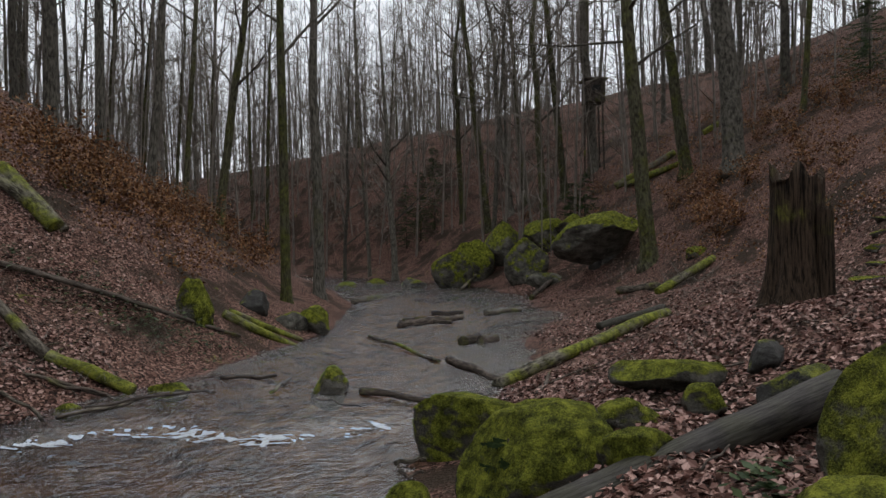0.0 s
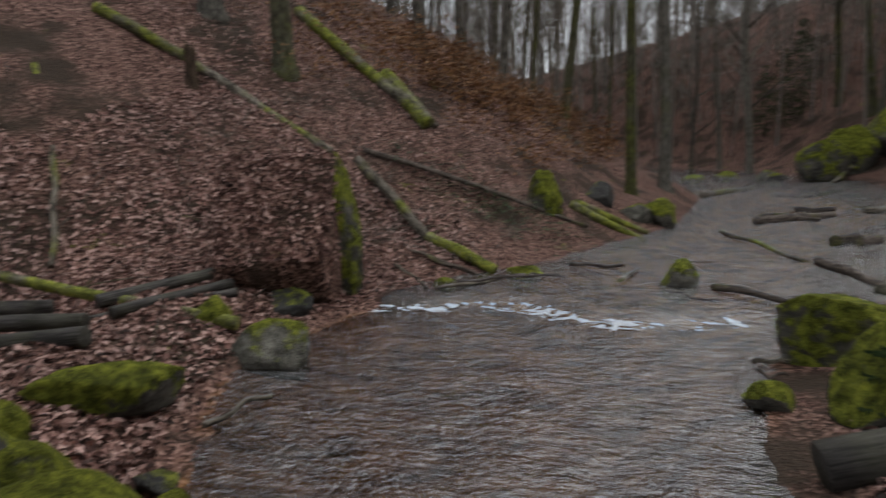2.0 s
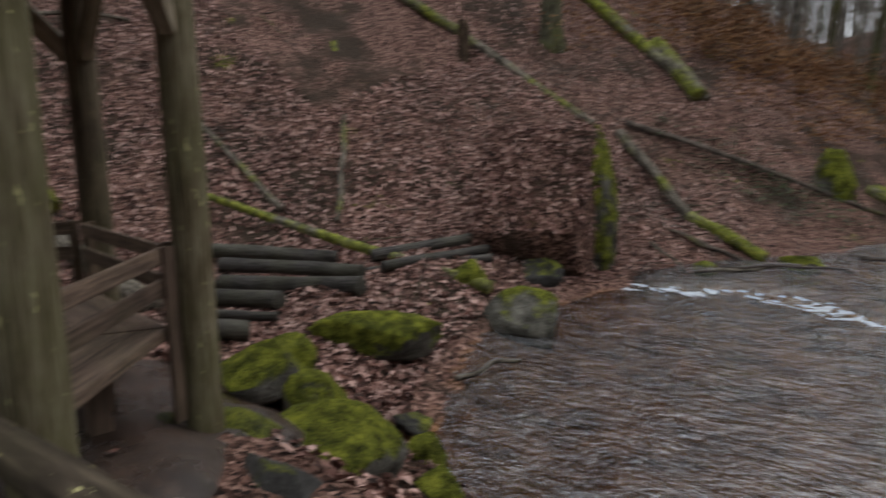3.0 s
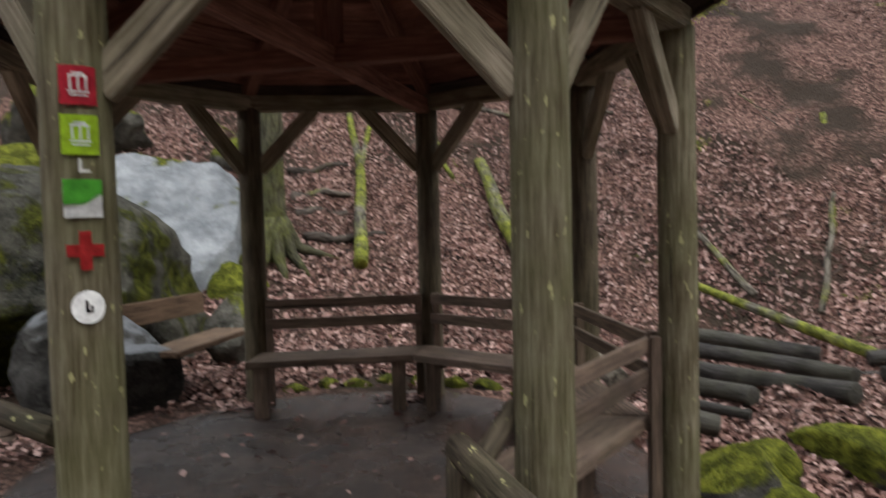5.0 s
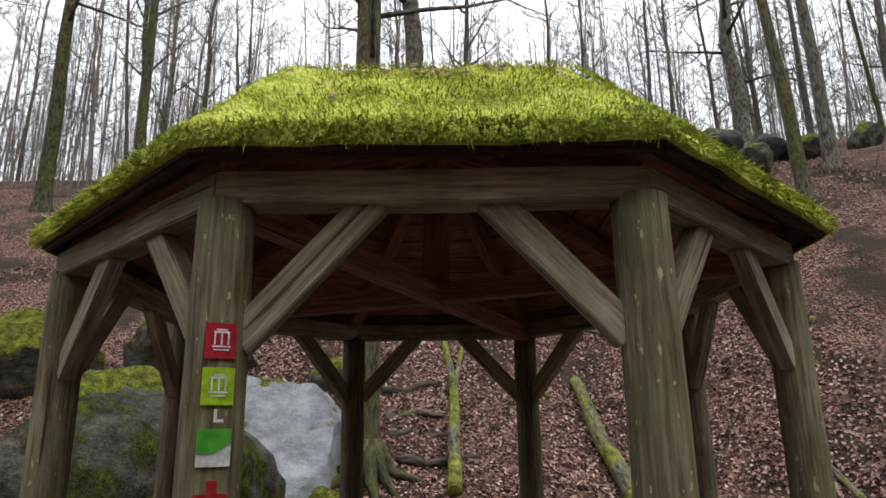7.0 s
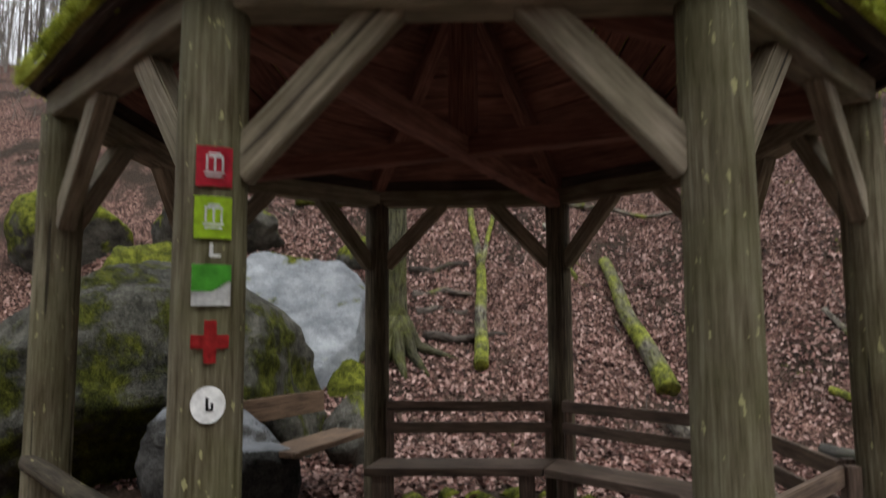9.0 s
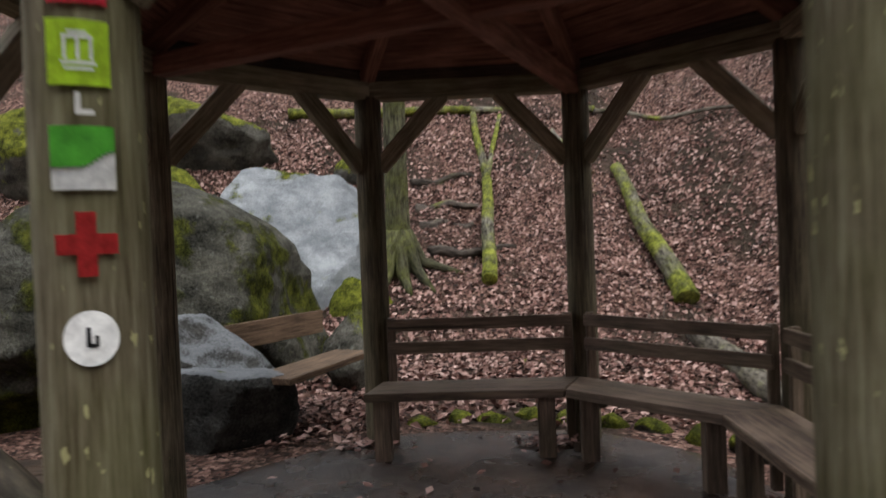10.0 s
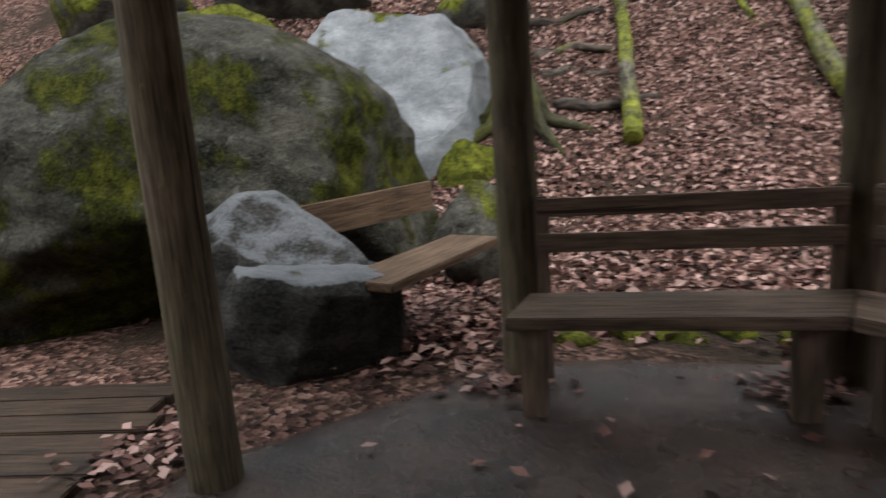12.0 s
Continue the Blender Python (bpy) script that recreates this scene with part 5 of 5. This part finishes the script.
def far_wood():
    """The wood beyond, as one mass of thin trunks, branches and twigs."""
    rng = np.random.default_rng(5)
    x, y = rng.uniform(-100, 100, 9000), rng.uniform(-75, 140, 9000)
    d = np.hypot(x - 2, y)
    xl, xr = np.interp(y, LEFT_Y, LEFT_X), np.interp(y, RIGHT_Y, RIGHT_X)
    keep = (d > 36) & (d < 125) & ((x < xl - 2) | (x > xr + 4)) & (rng.uniform(0, 1, len(x)) < np.where((y > 15) | (x < 0), 1.0, 0.5))
    x, y = x[keep][:4200], y[keep][:4200]
    n = len(x)
    base = np.stack([x, y, land(x, y) - 0.3], 1)
    tip = base + np.stack([rng.uniform(-1.6, 1.6, n), rng.uniform(-1.6, 1.6, n), rng.uniform(11, 24, n)], 1)
    r = rng.uniform(0.03, 0.095, n)
    mid = (base + tip) / 2 + rng.normal(0, 0.15, (n, 3)) * (1, 1, 0)
    verts, faces, count = [], [], 0
    for k in range(4):
        c = np.array([math.cos(k * math.pi / 2), math.sin(k * math.pi / 2), 0])
        verts += [base + r[:, None] * c, mid + 0.65 * r[:, None] * c, tip + 0.1 * r[:, None] * c]
    o = np.arange(n)
    for k in range(4):
        a, b = k * 3, (k + 1) % 4 * 3
        for h in (0, 1):
            faces.append(np.stack([o + (a + h) * n, o + (b + h) * n, o + (b + h + 1) * n, o + (a + h + 1) * n], 1))
    count = 12 * n

    def blades(start, end, width):
        nonlocal count
        m = len(start)
        w = rng.normal(0, 1, (m, 3)) * (1, 1, 0.5)
        w *= width / np.linalg.norm(w, axis=1, keepdims=True)
        verts.extend([start - w, start + w, end])
        i = np.arange(m) + count
        faces.append(np.stack([i, i + m, i + 2 * m], 1))
        count += 3 * m
    t = rng.uniform(0.12, 0.97, (n, 22))
    s = (base[:, None] + (tip - base)[:, None] * t[..., None]).reshape(-1, 3)
    ang = rng.uniform(0, 2 * math.pi, len(s))
    ln = rng.uniform(1.2, 4.0, len(s)) * (1.2 - 0.6 * t.ravel())
    e = s + np.stack([np.cos(ang), np.sin(ang), rng.uniform(0.2, 1.1, len(s))], 1) * ln[:, None]
    blades(s, e, 0.032)
    for _ in range(9):
        q = s + (e - s) * rng.uniform(0.2, 1.0, (len(s), 1))
        blades(q, q + rng.normal(0, 0.55, (len(s), 3)) + (0, 0, 0.45), 0.014)
    V = np.concatenate(verts)
    me = bpy.data.meshes.new("far_woods")
    me.from_pydata(V.tolist(), [], [f for a in faces for f in a.tolist()])
    me.materials.append(TWIGS)
    me.update()
    return tagged(new("far_woods", me), "dense bare beech wood on the far slopes", "woods", kind="stuff")


far_wood()


# ---- leaves on the ground ----
def leaf_litter(name, label, areas, material, seed, size=(0.032, 0.06)):
    """Curled leaves on the ground: each area is x0, x1, y0, y1, count."""
    rng = np.random.default_rng(seed)
    xs, ys = [], []
    for x0, x1, y0, y1, n in areas:
        xs.append(rng.uniform(x0, x1, n))
        ys.append(rng.uniform(y0, y1, n))
    x, y = np.concatenate(xs), np.concatenate(ys)
    z = land(x, y)
    xl, xr = np.interp(y, LEFT_Y, LEFT_X), np.interp(y, RIGHT_Y, RIGHT_X)
    dry = ((x < xl - 0.1) | (x > xr + 0.25)) & ~(np.hypot(x + 1.811, y) < 2.3) & ~((x > -4.6) & (x < 0.5) & (y < -1.6) & (y > -5))
    thin = grid_noise(x, y, 0.8, 21) * 0.6 + grid_noise(x, y, 2.5, 22) * 0.4 > rng.uniform(0.0, 0.62, len(x))
    keep = dry & thin
    x, y, z = x[keep], y[keep], z[keep]
    n = len(x)
    e = 0.05
    nx, ny = -(land(x + e, y) - z) / e, -(land(x, y + e) - z) / e
    N = np.stack([nx, ny, np.ones(n)], 1) + rng.normal(0, 0.38, (n, 3))
    N /= np.linalg.norm(N, axis=1, keepdims=True)
    A = np.cross(N, rng.normal(0, 1, (n, 3)))
    A /= np.linalg.norm(A, axis=1, keepdims=True)
    B = np.cross(N, A)
    L = rng.uniform(*size, (n, 1))
    P = np.stack([x, y, z + 0.012], 1) + N * rng.uniform(0, 0.025, (n, 1))
    curl = rng.uniform(0.1, 0.55, (n, 1)) * L
    V = np.empty((n, 6, 3))
    V[:, 0] = P - A * L
    V[:, 1] = P - A * L * 0.15 + B * L * 0.62 + N * curl
    V[:, 2] = P + A * L
    V[:, 3] = P - A * L * 0.15 - B * L * 0.62 + N * curl
    V[:, 4] = P - A * L * 0.15
    V = V[:, :5]
    base = np.arange(n)[:, None] * 5
    F = np.concatenate([base + np.array([[0, 4, 1]]), base + np.array([[4, 2, 1]]), base + np.array([[0, 3, 4]]), base + np.array([[4, 3, 2]])])
    return tagged(new(name, from_arrays(name, V.reshape(-1, 3), F, material, False)), label, "leaves", kind="stuff")


leaf_litter("leaf_litter", "damp reddish brown beech leaves covering the ground",
            [(-9, -4.0, -4, 7, 19000), (-15, -9, -6, 8, 30000), (-24, -15, -12, 14, 26000), (-4, -1.5, 2.2, 6, 4500), (-2.5, 0.6, 2.0, 4.5, 2200), (-9, -2.5, 6, 13, 17000), (-15, -3, 12, 24, 13000),
             (3.2, 9, 3.5, 12, 20000), (6, 16, 9, 20, 16000), (5, 18, 18, 36, 9000), (-4.6, -3.2, -3.2, -1.0, 700), (-12, -2, -9, -4, 9000)], LITTER, 3)


def litter_patch(name, label, at, n, spread, z, seed):
    """Single leaves lying on a floor or a board."""
    rnd = random.Random(seed)
    v, f = [], []
    for _ in range(n):
        p = Vector((at[0] + rnd.gauss(0, spread), at[1] + rnd.gauss(0, spread), z + rnd.uniform(0.004, 0.03)))
        a = rnd.uniform(0, 6.28)
        L = rnd.uniform(0.025, 0.045)
        u, w = Vector((math.cos(a), math.sin(a), rnd.uniform(-0.3, 0.3))) * L, Vector((-math.sin(a), math.cos(a), rnd.uniform(-0.2, 0.6))) * L * 0.6
        o = len(v)
        v.extend((p - u, p + w, p + u, p - w + Vector((0, 0, 0.008))))
        f.append((o, o + 1, o + 2, o + 3))
    return tagged(new(name, from_arrays(name, v, f, LITTER, False)), label, "leaves", kind="stuff")


litter_patch("leaf_pile", "drift of damp leaves under the stone seat", (-4.55, -1.55), 500, 0.28, 0.0, 1)
litter_patch("leaf_pile", "drift of damp leaves at the bench leg", (-3.45, 0.45), 120, 0.10, 0.0, 2)
litter_patch("leaf_pile", "leaves gathered at the post foot", (-2.75, -2.25), 150, 0.14, -0.01, 3)
litter_patch("leaf_pile", "leaves gathered at the bench foot", (-3.5, -0.85), 60, 0.10, 0.0, 4)
litter_patch("scattered_leaves", "single leaves scattered on the wet floor", (-2.4, -0.2), 60, 0.8, -0.005, 5)


def roof_leaves(name, label, n, place, seed, size):
    """Leaves and bits of bark lying on the moss of the roof; place gives the apothem and the way along the eaves."""
    rnd = random.Random(seed)
    v, f = [], []
    for _ in range(n):
        a, y = place(rnd)
        p = Vector((MID.x + a, y, float(np.interp(a, (0.12, 1.49, 2.02), (3.70, 3.24, 2.71))) + rnd.uniform(0.015, 0.03)))
        ang, L = rnd.uniform(0, 6.28), rnd.uniform(*size)
        u = Vector((math.cos(ang), math.sin(ang), -math.cos(ang) * 0.8 + rnd.uniform(-0.2, 0.2))) * L
        w = Vector((-math.sin(ang), math.cos(ang), math.sin(ang) * 0.8 + rnd.uniform(-0.2, 0.3))) * L * 0.55
        o = len(v)
        v.extend((p - u, p + w, p + u, p - w))
        f.append((o, o + 1, o + 2, o + 3))
    return tagged(new(name, from_arrays(name, v, f, LITTER, False)), label, "leaves", kind="stuff")


roof_leaves("roof_leaves", "dead leaves caught on the top of the moss roof", 70, lambda r: (r.uniform(1.50, 1.62), max(-0.6, min(0.6, r.gauss(-0.05, 0.28)))), 6, (0.012, 0.035))
roof_leaves("roof_leaves", "bits of bark and leaf scattered over the moss", 60, lambda r: (r.uniform(1.5, 1.95), r.uniform(-0.6, 0.6)), 8, (0.006, 0.018))
roof_leaves("roof_leaves", "red dead leaf on the roof moss", 3, lambda r: (1.83 + r.uniform(-0.01, 0.01), -0.36 + r.uniform(-0.01, 0.01)), 7, (0.03, 0.035))


def leaves_on(ob, n, label, seed, least=0.25, size=(0.03, 0.055)):
    """Leaves caught on the upper faces of a rock."""
    rnd = random.Random(seed)
    spots = [(p.center.copy(), p.normal.copy()) for p in ob.data.polygons if p.normal.z > least]
    v, f = [], []
    for _ in range(n):
        c, up = rnd.choice(spots)
        p = c + Vector((rnd.uniform(-0.06, 0.06), rnd.uniform(-0.06, 0.06), 0)) + up * rnd.uniform(0.01, 0.035)
        up = (up + Vector((rnd.gauss(0, 0.35), rnd.gauss(0, 0.35), 0))).normalized()
        u = up.cross(Vector((rnd.uniform(-1, 1), rnd.uniform(-1, 1), rnd.uniform(-1, 1)))).normalized() * rnd.uniform(*size)
        w = up.cross(u) * 0.6
        o = len(v)
        v.extend((p - u, p + w + up * 0.015, p + u, p - w + up * 0.015))
        f.append((o, o + 1, o + 2, o + 3))
    q = new("fallen_leaves", from_arrays("fallen_leaves", v, f, LITTER, False))
    q.location = ob.location
    return tagged(q, label, "leaves", kind="stuff")


leaves_on(bank_rock, 5200, "reddish leaves covering the buried boulder", 61, 0.1, (0.025, 0.048))


def undergrowth():
    """Low copper-leaved shoots on the slopes above the creek."""
    rng = np.random.default_rng(71)
    x = np.concatenate([rng.uniform(-9.5, -2.5, 180), rng.uniform(13, 27, 300), rng.uniform(-12, -6, 60)])
    y = np.concatenate([rng.uniform(17, 30, 180), rng.uniform(17, 42, 300), rng.uniform(14, 26, 60)])
    keep = (x < np.interp(y, LEFT_Y, LEFT_X) - 2.0) | (x > np.interp(y, EAST_Y, EAST_X) + 0.5)
    x, y = x[keep], y[keep]
    c = np.repeat(np.stack([x, y, land(x, y)], 1), 46, 0)
    P = c + rng.normal(0, 1, c.shape) * (0.36, 0.36, 0) + np.stack([0 * c[:, 0], 0 * c[:, 0], rng.uniform(0.05, 0.75, len(c))], 1)
    U = rng.normal(0, 1, P.shape)
    U *= rng.uniform(0.03, 0.06, (len(P), 1)) / np.linalg.norm(U, axis=1, keepdims=True)
    W = np.cross(U, rng.normal(0, 1, P.shape))
    W *= 0.032 / np.linalg.norm(W, axis=1, keepdims=True)
    V = np.stack([P - U, P + W, P + U, P - W], 1).reshape(-1, 3)
    F = np.arange(len(V)).reshape(-1, 4)
    return tagged(new("undergrowth", from_arrays("undergrowth", V, F, DRY_LEAF, False)), "low copper-leaved beech shoots on the slopes", "undergrowth", kind="stuff")


undergrowth()


# ---- saplings with dry leaves, spruces, ivy ----
def sapling_kind(seed, height=1.6, leaves=190):
    rnd = random.Random(seed)
    ob = thing("beech_sapling", "young beech with dry copper leaves", "sapling")
    lv, lf = [], []
    for s in range(5):
        a = rnd.uniform(0, 6.28)
        tip = Vector((math.cos(a) * rnd.uniform(0.2, 0.8), math.sin(a) * rnd.uniform(0.2, 0.8), height * rnd.uniform(0.6, 1)))
        pts = along((0, 0, -0.1), tip, 5, 0.12, seed + s)
        part("stem", tube(pts, [0.012 * (1 - 0.8 * i / 5) for i in range(6)], 4), TWIG, ob)
        for _ in range(leaves // 5):
            t = rnd.uniform(0.25, 1)
            p = pts[min(int(t * 5), 4)] + Vector((rnd.gauss(0, 0.16), rnd.gauss(0, 0.16), rnd.gauss(0, 0.1)))
            u = Vector((rnd.uniform(-1, 1), rnd.uniform(-1, 1), rnd.uniform(-1, 0.3))).normalized() * rnd.uniform(0.035, 0.07)
            w = u.cross(Vector((rnd.uniform(-1, 1), rnd.uniform(-1, 1), rnd.uniform(-1, 1)))).normalized() * u.length * 0.55
            o = len(lv)
            lv.extend((p - u, p + w, p + u, p - w))
            lf.append((o, o + 1, o + 2, o + 3))
    q = new("leaves", from_arrays("leaves", lv, lf, DRY_LEAF, False))
    q.parent = ob
    tagged(q, kind="stuff")
    ob["group"] = "copper-leaved saplings"
    return ob


SAPS = [sapling_kind(1, 1.6, 420), sapling_kind(2, 2.0, 520), sapling_kind(3, 1.1, 330)]
spots = [(-6.81, 19.95), (-6.28, 20.47), (-6.90, 23.97), (-6.06, 24.20), (-5.47, 24.68), (-5.20, 25.69), (-4.57, 26.29), (-4.54, 28.62), (-3.69, 27.87), (-3.06, 27.46), (-9.21, 60.45), (-4.95, 19.86), (-4.14, 20.17), (-5.47, 19.29), (-5.97, 18.49),
         (15.58, 30.34), (16.04, 29.63), (15.43, 26.80), (14.97, 30.78), (14.61, 27.06), (14.79, 24.63), (19.17, 31.08), (19.74, 29.30), (20.33, 32.17), (17.64, 24.68), (14.22, 24.77), (10.72, 44.48), (24.52, 55.09), (21.30, 27.76), (21.78, 30.43), (16.59, 27.23), (17.61, 22.69)]
rnd = random.Random(8)
for i, (x, y) in enumerate(spots):
    m = Matrix.Translation(on(x, y)) @ pose(0, 0, 0, 0, 0, rnd.uniform(0, 360)) @ Matrix.Scale(rnd.uniform(0.7, 1.15), 4)
    if i < 3:
        SAPS[i].matrix_basis = m
    else:
        src = SAPS[i % 3]
        keep = src.scale.copy()
        src.scale = (1, 1, 1)
        copy_thing(src, m)
        src.scale = keep


def spruce(x, y, height, spread, seed):
    rnd = random.Random(seed)
    ob = thing("young_spruce", "dark green young spruce on the slope", "tree", tuple(on(x, y, -0.1)), "young spruces")
    part("trunk", tube([(0, 0, 0), (0.02, 0, height * 0.5), (0, 0, height)], [0.05, 0.03, 0.008], 6), TWIG, ob)
    v, f = [], []
    for _ in range(int(height * 26)):
        t = rnd.uniform(0.05, 0.98)
        a = rnd.uniform(0, 6.28)
        ln = spread * (1 - t) ** 0.8 * rnd.uniform(0.6, 1.1) + 0.1
        d = Vector((math.cos(a), math.sin(a), rnd.uniform(-0.35, 0.2)))
        s = Vector((0, 0, height * t))
        for k in range(16):
            p = s + d * ln * (k + 1) / 16
            for sg in (-1, 1):
                w = (Vector((-d.y, d.x, 0)) * sg + d * 0.7 + Vector((0, 0, rnd.uniform(-0.5, 0.3)))).normalized() * rnd.uniform(0.06, 0.15)
                o = len(v)
                v.extend((p, p + w + Vector((0, 0, 0.012)), p + w * 0.9 - Vector((0, 0, 0.02))))
                f.append((o, o + 1, o + 2))
    q = new("needles", from_arrays("needles", v, f, FERN, False))
    q.parent = ob
    return ob


for i, ((x, y), h, s) in enumerate((((3.51, 6.32), 0.6, 0.28), ((13.13, 38.88), 2.6, 1.5), ((12.49, 39.62), 2.2, 1.3), ((4.09, 52.25), 5.5, 2.0), ((5.17, 52.19), 6.5, 2.2), ((3.01, 52.51), 5.0, 1.8), ((26.72, 56.32), 5.0, 1.6), ((23.06, 28.82), 4.0, 1.8))):
    spruce(x, y, h, s, 40 + i)


def ivy_patch(x, y, n, spread, seed, label="low evergreen ivy leaves on the bank", size=0.05):
    rnd = random.Random(seed)
    v, f = [], []
    c = on(x, y)
    for _ in range(n):
        px, py = x + rnd.gauss(0, spread), y + rnd.gauss(0, spread * 0.6)
        p = on(px, py, rnd.uniform(0.04, 0.3)) - c
        a = rnd.uniform(0, 6.28)
        u = Vector((math.cos(a), math.sin(a), rnd.uniform(-0.5, 0.2))).normalized() * size * rnd.uniform(0.6, 1.3)
        w = Vector((-u.y, u.x, rnd.uniform(-0.02, 0.02))) * 0.6
        o = len(v)
        v.extend((p - u, p + w, p + u, p - w))
        f.append((o, o + 1, o + 2, o + 3))
    ob = new("ivy", from_arrays("ivy", v, f, FERN, False))
    ob.location = c
    return tagged(ob, label, "plant", "ivy patches")


for i, (x, y) in enumerate(((-3.38, 15.16), (-2.01, 14.87), (-1.75, 15.56), (-2.57, 13.94), (-4.60, 14.51), (-3.47, 15.08), (-4.85, 28.11))):
    ivy_patch(x, y, 170, 0.55, 70 + i)
fern = ivy_patch(4.75, 4.35, 60, 0.10, 90, "small fern on the mossy stone", 0.05)


# ---- thin sticks on the ground ----
rnd = random.Random(17)
STICKS = "fallen sticks"
made = 0
while made < 90:
    box = rnd.choice(((-14, -4.8, -4, 8), (-10, -3.2, 6, 16), (-8, -2.5, 7, 14), (4, 11, 5, 16), (-16, -9, 2, 9)))
    x, y = rnd.uniform(box[0], box[1]), rnd.uniform(box[2], box[3])
    if float(np.interp(y, LEFT_Y, LEFT_X)) - 0.2 < x < float(np.interp(y, RIGHT_Y, RIGHT_X)) + 0.4:
        continue
    a, ln = rnd.uniform(0, 6.28), rnd.uniform(0.4, 1.8)
    x2, y2 = x + math.cos(a) * ln, y + math.sin(a) * ln
    r = rnd.uniform(0.006, 0.018)
    c = on(x, y, r + 0.03)
    ob = part("stick", tube(along(Vector((0, 0, 0)), on(x2, y2, r + 0.04) - c, 5, 0.12, made), [r * (1 - 0.12 * i) for i in range(6)], 5), TWIG)
    ob.location = c
    tagged(ob, "thin dead stick lying on the leaves", "stick", STICKS)
    made += 1

# ---- brushwood on the slopes ----
rng = np.random.default_rng(44)
N = 9000
bx, by = rng.uniform(-70, 75, N), rng.uniform(-45, 110, N)
dist = np.hypot(bx - 2.5, by)
blx, brx = np.interp(by, LEFT_Y, LEFT_X), np.interp(by, RIGHT_Y, RIGHT_X)
keep = (dist > 24) & ((bx < blx - 2.5) | (bx > brx + 5)) & (grid_noise(bx, by, 0.12, 3) > 0.35)
bx, by = bx[keep], by[keep]
nx_, ny_ = rng.uniform(-8, -2.2, 330), rng.uniform(9, 18, 330)
ex_, ey_ = rng.uniform(5, 13, 120), rng.uniform(8, 22, 120)
bx, by = np.concatenate([bx, nx_[nx_ < np.interp(ny_, LEFT_Y, LEFT_X) - 0.4], ex_]), np.concatenate([by, ny_[nx_ < np.interp(ny_, LEFT_Y, LEFT_X) - 0.4], ey_])
bz = land(bx, by)
v, f = [], []
for x, y, z in zip(bx, by, bz):
    for _ in range(9):
        near = math.hypot(x - 2.5, y) < 24
        d = Vector((rng.normal(0, 0.5), rng.normal(0, 0.5), rng.uniform(0.5, 1.2) * (0.35 if near else 1))) * rng.uniform(0.5, 1.6) * (0.7 if near else 1)
        w = Vector((rng.normal(), rng.normal(), 0)).normalized() * (0.006 if near else 0.012)
        p = Vector((x + rng.normal(0, 0.35), y + rng.normal(0, 0.35), z - 0.05))
        o = len(v)
        v.extend((p - w, p + w, p + d))
        f.append((o, o + 1, o + 2))
tagged(new("brushwood", from_arrays("brushwood", v, f, TWIGS, False)), "low bare brushwood scattered over the slopes", "brushwood", kind="stuff")

# ---- white water at the little step ----
xs, ys = np.arange(-2.8, 2.4, 0.03), np.arange(8.6, 10.1, 0.025)
v, f = [], []
for x in xs:
    for y in ys:
        line = 9.4 - 0.35 * math.sin(x * 1.7)
        band = math.exp(-((y - line - 0.12) / 0.34) ** 2)
        g = 0.26 * float(grid_noise(x, y, 2.2, 31)) + 0.30 * float(grid_noise(x * 0.5, y, 8, 32)) + 0.44 * float(grid_noise(x * 0.5, y, 22, 33))
        if band * g < 0.51:
            continue
        o = len(v)
        for a, b in ((0, 0), (0.031, 0), (0.031, 0.026), (0, 0.026)):
            v.append((x + a, y + b, float(water_height(x + a, y + b)) + 0.012 + 0.03 * (band * g - 0.51)))
        f.append((o, o + 1, o + 2, o + 3))
tagged(new("water_foam", from_arrays("water_foam", v, f, FOAM, True)), "white foam streaks below the small step", "foam", kind="stuff")
